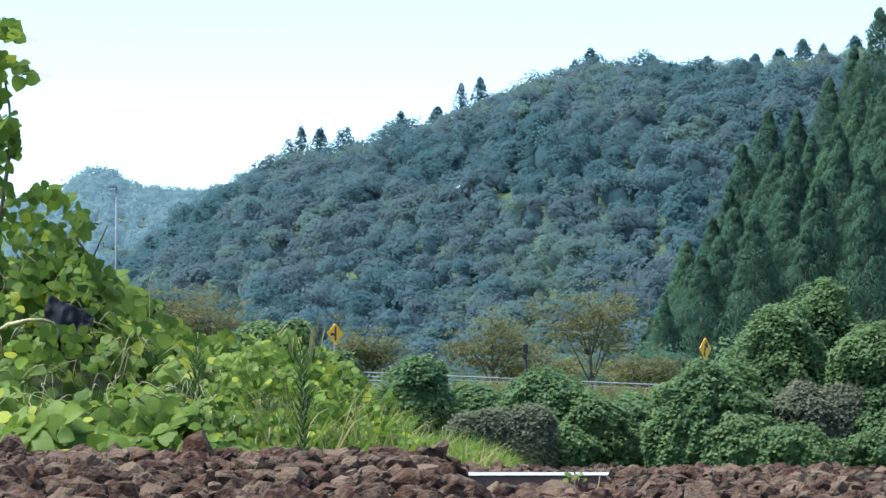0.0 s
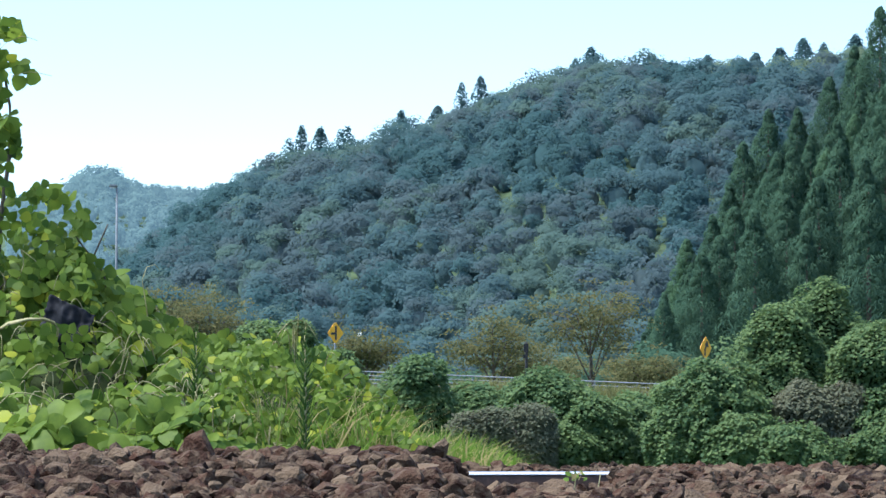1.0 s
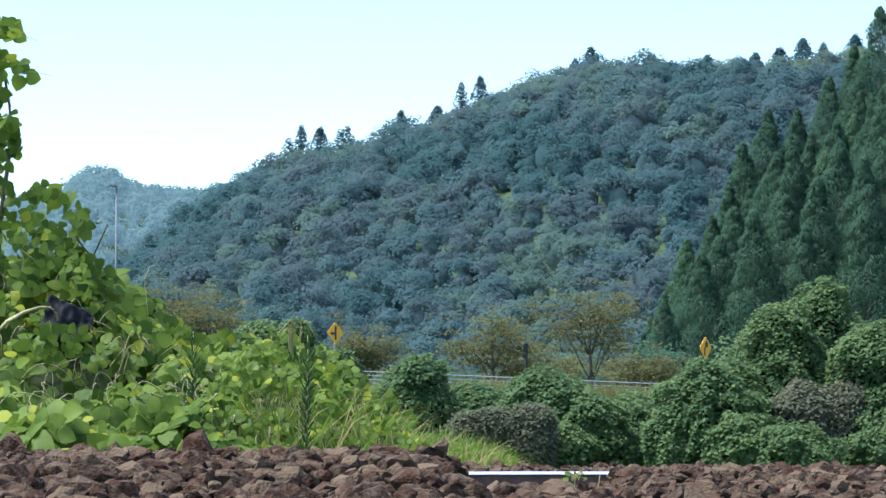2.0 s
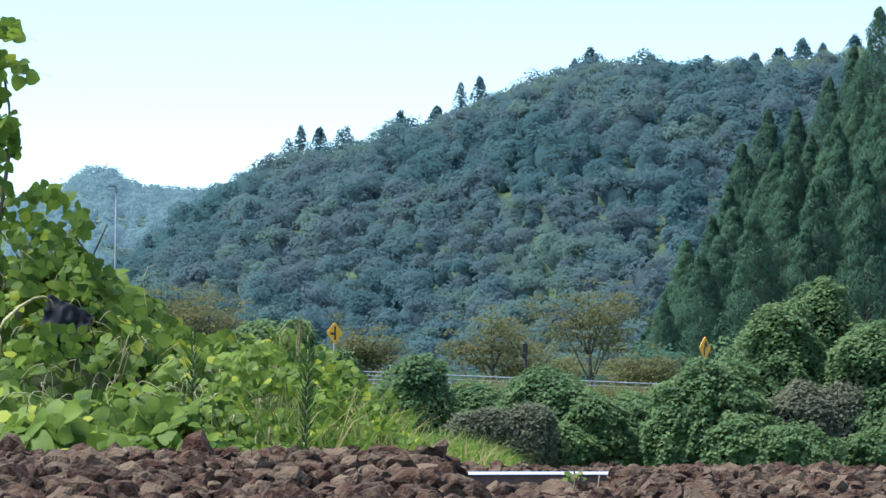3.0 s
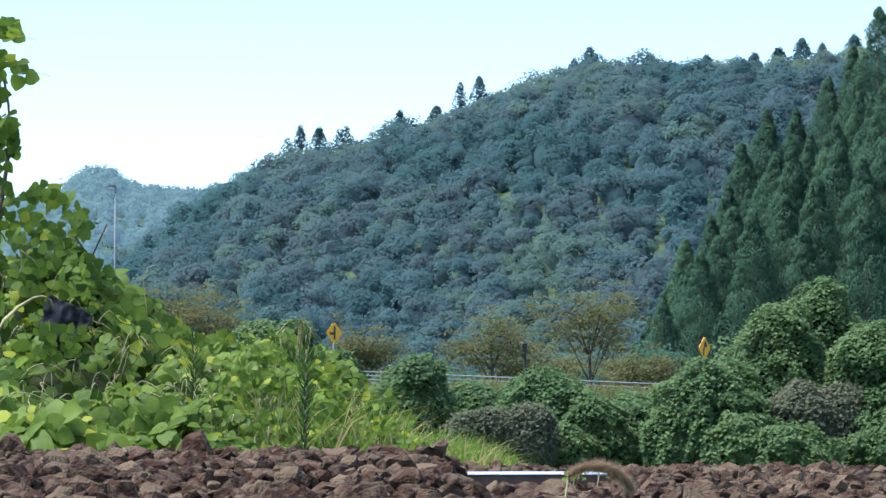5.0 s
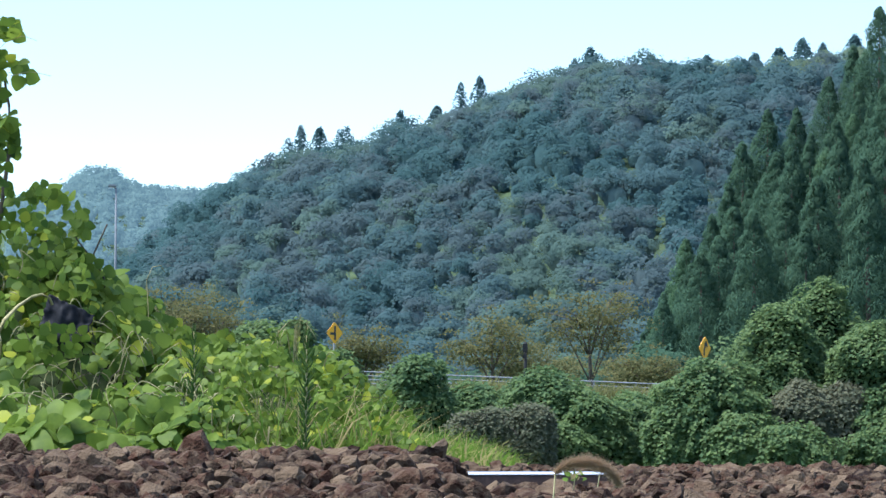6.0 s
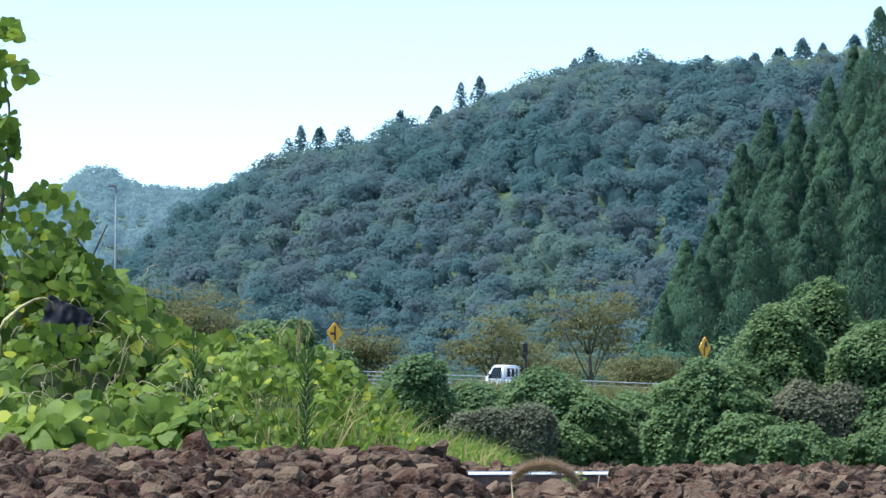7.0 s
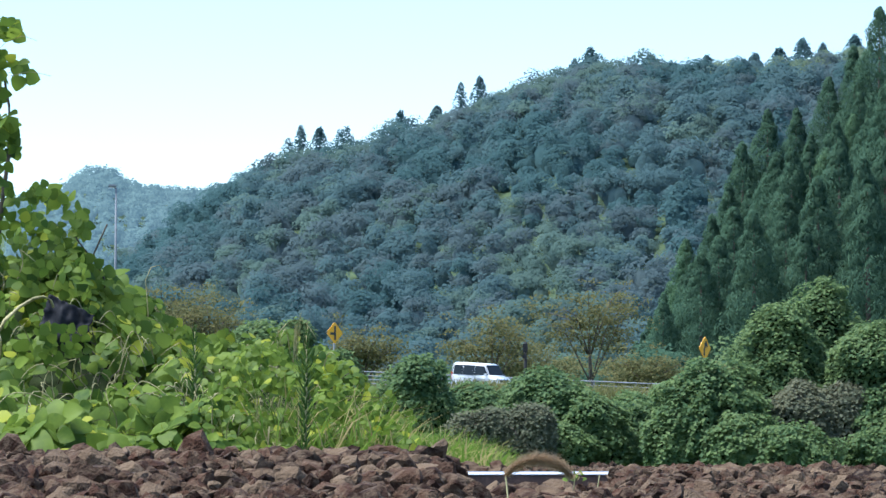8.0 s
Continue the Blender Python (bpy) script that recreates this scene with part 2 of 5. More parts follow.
def road_at(s, across=0.0, up=0.0):
    p = ROAD_P + ROAD_D * s + ROAD_N * across
    return Vector((p[0], p[1], float(road_z(s)) + up))


RIDGE_X = [-170, -125, -82, -65, -48, -40, -26, -12, 2, 16, 37, 59, 87, 110, 190]
RIDGE_Z = [2, 7, 33, 46, 56, 59, 63, 66, 70, 77, 83, 83, 83, 87, 94]
FAR_X = [-330, -235, -214, -208, -201, -182, -178.5, -164, -151, -122, -110, -60, 200]
FAR_Z = [122, 132, 137, 142, 148, 150, 142, 139, 137, 138, 143, 145, 145]


def land(x, y):
    """The height of the ground."""
    x, y = np.asarray(x, float), np.asarray(y, float)
    z = -0.30 - 0.5 * smooth(20, 100, y) + 0 * x
    s = (x - ROAD_P[0]) * ROAD_D[0] + (y - ROAD_P[1]) * ROAD_D[1]
    w = (x - ROAD_P[0]) * ROAD_N[0] + (y - ROAD_P[1]) * ROAD_N[1]
    bank = smooth(-16, -5.5, w)
    z = z + (road_z(s) - 0.06 - z) * bank
    z = z - 1.5 * smooth(7, 30, w)
    hill = np.interp(x * 900 / np.clip(y, 600, 900), RIDGE_X, RIDGE_Z)
    z = z + hill * smooth(560, 900, y) ** 0.8 * (1 - 0.75 * smooth(940, 1300, y))
    side = np.interp(x, [14, 20, 31, 43, 70], [0, 1.5, 16, 26, 42])
    z = z + side * smooth(285, 360, y) * (1 - smooth(430, 540, y))
    z = z + np.interp(x * 2000 / np.clip(y, 1500, 2000), FAR_X, FAR_Z) * 0.93 * smooth(1350, 2000, y) * (x < 400)
    return z


def ballast_z(x, y):
    """The stony track bed: a low heap before the rail on one side, a dip, another heap."""
    x, y = np.asarray(x, float), np.asarray(y, float)
    z = -0.03 + 0.094 * smooth(0.10, -0.03, x) * smooth(6.2, 8.0, y) * (1 - 0.55 * smooth(8.4, 9.3, y))
    z = z + 0.053 * smooth(0.36, 0.47, x) * smooth(6.6, 8.6, y) * (1 - 0.4 * smooth(9.2, 10.2, y))
    z = z + (0.03 - 0.026 * smooth(0.3, 0.5, x)) * smooth(9.7, 12.5, y) * (1 - smooth(1.1, 1.7, x) * 0.9) - 0.14 * smooth(1.25, 1.70, x) * smooth(10, 11.5, y)
    z = z - 0.30 * (1 - smooth(4.3, 5.6, y)) - 0.32 * smooth(13.0, 14.2, y)
    return z


ys = np.unique(np.concatenate([np.linspace(-60, 30, 40), np.linspace(30, 260, 90), np.linspace(260, 560, 50), np.linspace(560, 1000, 60), np.linspace(1000, 4600, 40)]))
us = np.unique(np.concatenate([np.linspace(-1, 1, 21) ** 3 * 4.0, np.linspace(-0.18, 0.18, 90)]))
gx, gy = us[None, :] * (np.abs(ys[:, None]) + 60), np.repeat(ys[:, None], len(us), 1)
gv = np.stack([gx, gy, land(gx, gy)], axis=2).reshape(-1, 3)
ii, kk = np.meshgrid(np.arange(len(ys) - 1), np.arange(len(us) - 1), indexing="ij")
q = (ii * len(us) + kk).ravel()
gf = np.stack([q, q + 1, q + 1 + len(us), q + len(us)], axis=1)
ground = tagged(new("ground", mesh_of("ground", gv, gf, [M_GROUND], shade=True)), "rough green valley floor rising to wooded hills", "ground", kind="structure")

# the track bed's earth, under its stones
bx, by = np.meshgrid(np.linspace(-3.2, 3.2, 90), np.linspace(4.2, 14.2, 120))
bv = np.stack([bx, by, ballast_z(bx, by) - 0.035], axis=2).reshape(-1, 3)
ii, kk = np.meshgrid(np.arange(119), np.arange(89), indexing="ij")
q = (ii * 90 + kk).ravel()
ballast = tagged(new("track_bed", mesh_of("track_bed", bv, np.stack([q, q + 1, q + 91, q + 90], axis=1), [M_SOIL], shade=True)), "rust-brown crushed stone track bed", "track bed", kind="structure")

# the road on its bank
S = np.linspace(-190, 120, 80)
rv, rf = [], []
for s in S:
    for a in (-3.4, 6.4):
        rv.append(road_at(s, a, 0.02))
    for a in (6.4, -3.4):
        rv.append(road_at(s, a, -0.4))
for i in range(len(S) - 1):
    for k in range(4):
        rf.append((4 * i + k, 4 * i + (k + 1) % 4, 4 * i + 4 + (k + 1) % 4, 4 * i + 4 + k))
road = tagged(new("road", mesh_of("road", rv, rf, [M_ASPHALT])), "grey asphalt country road on a low bank", "road", kind="structure")


# ---- the woods on the hills ----
def woods(name, spots, leaves, leaf, label, mats, ragged=0.2):
    """A far wood as one mesh of leaf clumps. spots: rows of x, y, radius, height, kind of leaf, pointed."""
    vs, ns, ix, size, bodies, bn, bx = [], [], [], [], [], [], []
    bv, bf = ball(5, 8)
    for x, y, r, h, kind, pointed in spots:
        z = float(land(x, y))
        lumps = 22 if pointed else 16
        if pointed:
            t = (np.arange(lumps) + rng.random(lumps)) / lumps
            a = np.arange(lumps) * 2.4 + rng.random(lumps)
            w = r * (1 - t) ** 0.9
            mid = np.stack([np.cos(a) * w * 0.6, np.sin(a) * w * 0.6, h * (0.15 + 0.82 * t)], axis=1)
            rad = np.stack([0.2 * r + w * 0.42, 0.2 * r + w * 0.42, 0.42 * r + w * 0.4], axis=1)
        else:
            c = on_ball(lumps)
            c[:, 2] = np.abs(c[:, 2]) * 1.25 - 0.25
            c *= rng.uniform(0.5, 0.8, lumps)[:, None]
            mid = c * (r, r, h * 0.5) + (0, 0, h * 0.5)
            k = r * rng.uniform(0.30, 0.52, lumps)
            rad = np.stack([k, k, k * 0.9], axis=1)
        i = rng.integers(0, lumps, leaves)
        d = on_ball(leaves)
        d[:, 1] = np.where(d[:, 1] > 0.3, -d[:, 1], d[:, 1])
        d[:, 2] = np.where(d[:, 2] < -0.25, -d[:, 2], d[:, 2])
        p = mid[i] + d * rad[i] * np.clip(rng.normal(0.96, 0.09, leaves), 0.4, 1.2)[:, None]
        vs.append(p + (x, y, z))
        whole = p - (0, 0, h * 0.4)
        whole /= np.linalg.norm(whole, axis=1, keepdims=True) + 1e-6
        ns.append(d * 0.45 + whole * 0.45 + (0, -0.3, 0.4))
        ix.append(np.full(leaves, kind))
        size.append(leaf * r * rng.uniform(0.6, 1.4, leaves))
        b = bv * ((0.45 * r, 0.45 * r, 0.45 * h) if pointed else (0.58 * r, 0.58 * r, 0.34 * h)) + (0, 0, 0.40 * h)
        if pointed:
            b[:, :2] *= np.clip(1.6 - b[:, 2:3] / (0.6 * h), 0.1, 1)
        bodies.append((b + (x, y, z - 0.1 * h), bf))
        bn.append(bv * (0.5, 0.5, 0.4) + (0, -0.3, 0.4))
        bx.append(np.full(len(bf), kind))
    p, out = np.concatenate(vs), np.concatenate(ns)
    out /= np.linalg.norm(out, axis=1, keepdims=True)
    v, f = strewn(BLADE_V, BLADE_F, p, turns(out + rng.normal(size=out.shape) * ragged, rng.random(len(p)) * 6.28), np.concatenate(size))
    nm = np.concatenate([np.repeat(out, 3, axis=0) + rng.normal(size=(len(v), 3)) * 0.05] + bn)
    v, f = joined([(v, f)] + bodies)
    me = mesh_of(name, v, f, mats, np.concatenate(ix + bx), True)
    nm /= np.linalg.norm(nm, axis=1, keepdims=True)
    me.normals_split_custom_set_from_vertices(nm.astype(np.float32))
    return tagged(new(name, me), label, "woods", kind="stuff")


spots = []
for y in np.arange(580, 914, 6.0):
    half = y * 0.128
    for x in np.arange(-half, half, 5.2):
        px, py = x + rng.uniform(-2.2, 2.2), y + rng.uniform(-2.5, 2.5)
        if land(px, py) < 4 and py > 640:
            continue
        t = noise.noise(Vector((px * 0.025, py * 0.012, 3.1))) + rng.normal() * 0.25
        kind = 1 if t < -0.22 else 0 if t < 0.12 else 3 if t < 0.36 else 2
        if px > 62 + rng.uniform(0, 14) and py > 850 and rng.random() < 0.7:
            kind = 4
        pointed = kind == 1 and rng.random() < 0.10
        r = rng.uniform(2.2, 4.0) * rng.choice([1.0, 1.0, 1.3])
        spots.append((px, py, r, r * (rng.uniform(1.9, 2.6) if pointed else rng.uniform(1.5, 2.1)), kind, pointed))
hill_woods = woods("hill_woods", spots, 620, 0.125, "dense blue-green mixed forest covering the hillside", M_HAZED_WOODS)
spots = []
for x, h, r in [(-35.5, 17, 2.4), (-30.8, 15, 2.8), (-38, 12, 2.2), (-10.6, 15, 2.3), (4.4, 17, 2.2), (9.2, 16, 2.5), (-1.5, 13, 3.0), (37, 14, 3.0), (90, 15.5, 3.2), (84, 13.5, 3.2), (95, 13, 3), (78, 12, 3), (103, 14, 3.2), (33, 12, 2.6), (52, 12, 2.8), (66, 11.5, 3.2), (58, 9, 3.6), (46, 9, 3), (-47, 9, 1.8), (-65, 9, 3)]:
    spots.append((x, 899 + rng.uniform(-2, 2), r * 1.6, h - 2.5, 1 if h > 13 else 0, True))
ridge_conifers = woods("ridge_conifers", spots, 1400, 0.15, "dark pointed conifers standing out on the ridge", M_HAZED_WOODS)

# the farthest range, its leaves given a faint blue glow as distance haze
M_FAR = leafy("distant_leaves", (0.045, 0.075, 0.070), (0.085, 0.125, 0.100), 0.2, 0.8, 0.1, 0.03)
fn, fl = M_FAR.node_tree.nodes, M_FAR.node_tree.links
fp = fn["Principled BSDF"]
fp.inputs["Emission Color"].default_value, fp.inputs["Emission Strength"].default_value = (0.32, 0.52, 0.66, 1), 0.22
spots = []
for y in np.arange(1560, 2080, 13):
    for x in np.arange(-0.118 * y, -0.045 * y, 8):
        r = rng.uniform(3.5, 6.5)
        spots.append((x + rng.uniform(-4, 4), y + rng.uniform(-5, 5), r, r * rng.uniform(1.2, 1.8), 0, False))
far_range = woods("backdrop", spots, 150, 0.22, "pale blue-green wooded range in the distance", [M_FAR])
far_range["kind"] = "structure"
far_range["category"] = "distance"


# ---- cedars on the near slope ----
def cedar(seed, height, radius, mat):
    """A cedar: a straight tapered trunk and a crown of drooping boughs, each a billow of hanging sprays."""
    tree = new("cedar_tree")
    bm = tube(bmesh.new(), [(0, 0, 0), (0.05, 0, height * 0.5), (0, 0.03, height * 0.97)], [0.26, 0.17, 0.03], 7)
    part("trunk", bm, M_BARK, tree)
    n = 84
    hs = 0.04 + 0.95 * (np.arange(n) / n) ** 1.15
    az = np.arange(n) * 2.4 + rng.random(n) * 0.7
    ps, ns = [], []
    for h, a in zip(hs, az):
        reach = radius * ((1 - h) ** 0.85 * 0.95 + 0.04) * rng.uniform(0.70, 1.2)
        big = 0.30 + 0.30 * reach * rng.uniform(0.8, 1.2)
        c = np.array([math.cos(a) * max(reach - big * 0.8, 0), math.sin(a) * max(reach - big * 0.8, 0), h * height])
        k = int(85 + 105 * big)
        d = on_ball(k)
        d[:, 2] = np.where(rng.random(k) < 0.4, np.abs(d[:, 2]), d[:, 2])
        away = np.array([math.cos(a), math.sin(a), 0])
        d = np.where((d @ away < -0.3)[:, None], -d, d)
        q = d * (big, big, big * 0.95) * np.clip(rng.normal(0.92, 0.16, k), 0.4, 1.3)[:, None]
        # boughs hang at their outer side
        q[:, 2] -= 0.45 * np.maximum(q @ away, 0)
        ps.append(c + q)
        ns.append(d + away * 0.5 + (0, 0, 0.25))
    p, w = np.concatenate(ps), np.concatenate(ns)
    w /= np.linalg.norm(w, axis=1, keepdims=True)
    v, f = strewn(SPRAY_V, KITE_F, p, turns(w + rng.normal(size=w.shape) * 0.35, math.pi + rng.normal(size=len(p)) * 0.6), rng.uniform(0.18, 0.42, len(p)))
    me = mesh_of("crown", v, f, [mat], shade=True)
    nm = np.repeat(w, 4, axis=0) + rng.normal(size=(len(v), 3)) * 0.12
    nm /= np.linalg.norm(nm, axis=1, keepdims=True)
    me.normals_split_custom_set_from_vertices(nm.astype(np.float32))
    part("crown", me, mat, tree)
    return tagged(tree, "tall dark green cedar on the slope", "tree", "cedars on the slope")


cedars = [cedar(i, 15, r, M_CEDAR) for i, r in enumerate((4.6, 5.2, 4.3))]
pale_cedars = [cedar(9, 15, 4.8, M_CEDAR_PALE)]
tagged(pale_cedars[0], "lighter green young cedar on the slope")
first = {}


def set_cedar(kind, x, y, height, spin):
    src = (pale_cedars if kind == "pale" else cedars)[0 if kind == "pale" else int(spin * 10) % 3]
    k = height / 15
    m = Matrix.Translation((x, y, float(land(x, y)) - 0.3)) @ Matrix.Rotation(spin, 4, "Z") @ Matrix.Diagonal((k, k, k, 1))
    if src.name not in first:
        first[src.name] = 1
        src.matrix_basis = m
        return src
    c = copy_thing(src, m)
    c.scale = (k, k, k)
    return c


for x, y, top, kind in [(31.6, 350, 32.7, "dark"), (38.6, 338, 31.2, "pale"), (31.0, 330, 21.0, "pale"), (22.6, 335, 19.2, "pale"), (42.8, 352, 43.0, "dark"), (34.6, 352, 33.0, "dark"), (38.2, 356, 36.5, "dark"), (28.8, 346, 29.2, "dark"), (27.2, 343, 25.0, "dark"), (25.4, 340, 21.8, "dark"), (40.6, 355, 39.5, "dark")]:
    set_cedar(kind, x, y, max(8.0, top - float(land(x, y)) + 0.3), x * 1.7)
for y in np.arange(303, 352, 6.5):
    for x in np.arange(15.6 + (y % 5) * 0.6, y * 0.128, 4.4):
        px, py = x + rng.uniform(-1.1, 1.1), y + rng.uniform(-2, 2)
        top = np.interp(px / py * 350, [17, 18.5, 20, 22, 26.5, 28, 30, 33.5, 38, 41, 45], [10, 13, 15, 19, 21.5, 25, 29, 31, 34.5, 37, 41])
        room = (top - 0.5) * py / 350 - float(land(px, py)) - rng.uniform(0.3, 3.0)
        if room > 5:
            set_cedar("pale" if rng.random() < 0.12 else "dark", px, py, min(room, rng.uniform(13, 17)), rng.random() * 6.28)

# low growth at the foot of the cedar slope
spots = []
for x in np.arange(16, 36, 2.1):
    for y in (285, 294):
        r = rng.uniform(1.6, 2.8)
        spots.append((x + rng.uniform(-0.8, 0.8), y + rng.uniform(-3, 3), r, r * rng.uniform(1.3, 1.9), int(rng.choice([0, 1, 1, 1])), False))
slope_scrub = woods("slope_scrub", spots, 900, 0.12, "dark green scrub at the foot of the slope", M_SCRUB)


# ---- bushes grown over with kudzu ----
def bush(name, x, y, lumps, mat, leaf, count, label, category="bush", twigs=0):
    """A mound of foliage from lumps (dx, dy, z, rx, rz): twiggy core coloured dark as shade, leaves that shingle its
    outside and hang to the ground.
    """
    thing = new(name)
    base = float(land(x, y))
    thing.matrix_basis = Matrix.Translation((x, y, base))
    bv, bf = ball(9, 14)
    lumps = [(dx, dy, z - base, rx, rz) for dx, dy, z, rx, rz in lumps]

    def draped(d, c, rx, rz):
        # over the shoulder of a lump, then straight down to the ground
        low = d[:, 2] < 0
        w = np.linalg.norm(d[:, :2], axis=1) + 1e-6
        k = np.where(low, (1 - 0.12 * d[:, 2] ** 2) / w, 1.0)
        p = np.stack([d[:, 0] * k * rx, d[:, 1] * k * rx, np.where(low, d[:, 2] * min(c[2], 1.6 * rz + 0.4), d[:, 2] * rz)], axis=1)
        fold = np.array([noise.noise(Vector(q * 1.3) + Vector((x, y, c[0]))) * 0.34 + noise.noise(Vector(q * 3.2) + Vector((y, x, 2))) * 0.13 for q in p])
        return p * (1 + fold[:, None] * (1, 1, 0.7)) + c

    core, leaves, bits = [], [], []
    total = sum(l[3] * (l[4] + l[3]) for l in lumps)
    for i, (dx, dy, z, rx, rz) in enumerate(lumps):
        c = np.array([dx, dy, z])
        core.append((draped(bv, c, rx * 0.78, rz * 0.78), bf))
        n = int(2.1 * count * rx * (rx + rz) / total)
        d = on_ball(n)
        d[:, 1] = np.where(d[:, 1] > 0.3, -d[:, 1], d[:, 1])
        p = draped(d, c, rx, rz) + d * rng.normal(size=(n, 1)) * 0.06
        keep = p[:, 2] > 0.03
        for k, (ex, ey, ez, sx, sz) in enumerate(lumps):
            if k != i:
                g = (p - (ex, ey, ez)) / (sx * 0.84, sx * 0.84, sz * 0.84)
                keep &= (g * g).sum(axis=1) > 1
        p, d = p[keep], d[keep]
        way = d * (0.55, 0.55, 0.3) + (0, -0.10, 0.82) + rng.normal(size=d.shape) * 0.33
        leaves.append(strewn(KITE_V, KITE_F, p, turns(way, math.pi + rng.normal(size=len(p)) * 0.9), 0.86 * leaf * rng.uniform(0.65, 1.25, len(p))))
        for k in range(twigs):
            a = Vector(c) + Vector((rng.normal() * rx * 0.5, -abs(rng.normal()) * rx * 0.5, rng.normal() * rz * 0.4))
            b = a + Vector((rng.normal() * 0.5, -rng.random() * 0.35, rng.uniform(0.1, 0.55))) * rx
            bits.append([a, a.lerp(b, 0.5) + Vector((0, 0, 0.05)), b])
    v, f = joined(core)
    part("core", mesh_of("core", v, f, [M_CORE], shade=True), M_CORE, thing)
    v, f = joined(leaves)
    part("foliage", mesh_of("foliage", v, f, [mat]), mat, thing)
    for pts in bits:
        part("twig", tube(bmesh.new(), pts, [0.018, 0.012, 0.005], 4), M_BARK, thing, "bare grey-brown twig")
    return tagged(thing, label, category)


for i, x in enumerate(np.arange(-3.4, 13.5, 1.5)):
    bush("kudzu_bush", x, 105 + (i % 3), [(0, 0, float(np.interp(x, [-1.7, -1.3, -0.2, 0.2, 2.0, 2.3, 3.9, 4.3, 6.0, 6.6], [0.05, 0.6, 0.6, 0.30, 0.30, 0.7, 0.7, 0.30, 0.30, 0.7])) + 0.2 * math.sin(i * 2.1), 1.2, 1.2), (0.5, -2.2, -0.1, 1.1, 0.9), (-0.4, -3.6, -0.4, 1.0, 0.7)], M_KUDZU_FAR, 0.15, 5200, "low bush in a hedge grown over with kudzu")
LK = "rounded bush smothered in green kudzu leaves"
bush("kudzu_bush", -0.8, 100, [(0, 0, 1.15, 1.05, 1.4), (-0.6, 0.3, 0.5, 0.85, 1.1), (-0.75, -0.5, -0.2, 0.8, 0.8)], M_KUDZU_FAR, 0.15, 5200, LK)
bush("kudzu_bush", 0.9, 102, [(0, 0, 0.60, 1.3, 1.12), (0.5, -1.4, 0.2, 0.9, 0.8)], M_KUDZU_FAR, 0.15, 4200, LK)
bush("kudzu_bush", 2.9, 99, [(0, 0, 0.95, 1.25, 1.08), (1.2, -0.6, 0.4, 1.05, 1.0), (0.2, -1.3, -0.1, 1.1, 0.8)], M_KUDZU_FAR, 0.15, 6200, LK)
bush("kudzu_bush", 5.0, 101, [(0, 0, 0.50, 1.2, 0.85), (-0.5, -1.2, 0.0, 1.2, 0.8), (1.1, 0, 0.40, 0.8, 0.8)], M_KUDZU_FAR, 0.15, 5600, LK)
bush("kudzu_bush", 7.2, 97, [(0, 0, 0.85, 1.45, 1.45), (0.7, -1.3, 0.0, 1.1, 0.9), (-0.9, -0.7, 0.1, 0.9, 1.0)], M_KUDZU_FAR, 0.15, 7600, "broad bush hung with green kudzu leaves")
bush("overgrown_tree", 9.2, 99, [(0.1, 0, 2.75, 1.05, 1.15), (-0.1, -0.3, 1.5, 1.2, 1.1)], M_KUDZU_FAR, 0.14, 4600, "small tree with a crown smothered in kudzu", "tree")
bush("overgrown_tree", 10.6, 101, [(0, 0, 3.55, 0.85, 1.15), (0.6, 0, 2.6, 1.0, 1.1), (0.3, 0.2, 1.2, 1.2, 1.2)], M_KUDZU_FAR, 0.14, 5200, "tall narrow tree smothered in kudzu", "tree")
bush("kudzu_bush", 11.8, 98, [(0, 0, 2.2, 1.25, 1.15), (0.5, -0.6, 0.7, 1.4, 1.2), (0.2, -1.5, -0.1, 1.2, 0.7)], M_KUDZU_FAR, 0.14, 7600, LK)
bush("dull_shrub", 9.9, 97.3, [(-0.9 + 0.31 * k + rng.normal() * 0.15, -0.3 * rng.random(), 0.35 + 1.25 * rng.random() * (1 - 0.04 * k), rng.uniform(0.38, 0.75), rng.uniform(0.35, 0.7)) for k in range(10)], M_BROWN, 0.125, 13000, "dull brownish shrub among green bushes", "shrub", 9)
bush("dull_shrub", 1.45, 96.5, [(-0.8 + 0.25 * k + rng.normal() * 0.1, -0.2 * rng.random(), 0.15 + 0.75 * rng.random() * (1 - abs(k - 4) / 7), rng.uniform(0.35, 0.6), rng.uniform(0.3, 0.55)) for k in range(9)], M_BROWN, 0.105, 12000, "grey-brown shrub before green bushes", "shrub", 9)
bush("kudzu_bush", 9.2, 95, [(0, 0, -0.1, 1.1, 0.7)], M_KUDZU_FAR, 0.14, 1800, LK)
bush("kudzu_bush", -4.5, 112, [(0, 0, 3.2, 0.62, 0.75), (-0.3, 0, 2.3, 0.8, 1.0)], M_KUDZU_FAR, 0.15, 2600, LK)
bush("kudzu_bush", -5.7, 113, [(0, 0, 3.1, 1.0, 0.8), (0.2, 0, 2.2, 1.2, 1.0)], M_KUDZU_FAR, 0.15, 3000, LK)
bush("kudzu_bush", -3.2, 110, [(0, 0, 2.2, 0.55, 0.75), (0.2, 0, 1.2, 0.9, 1.0)], M_KUDZU_FAR, 0.15, 2400, LK)


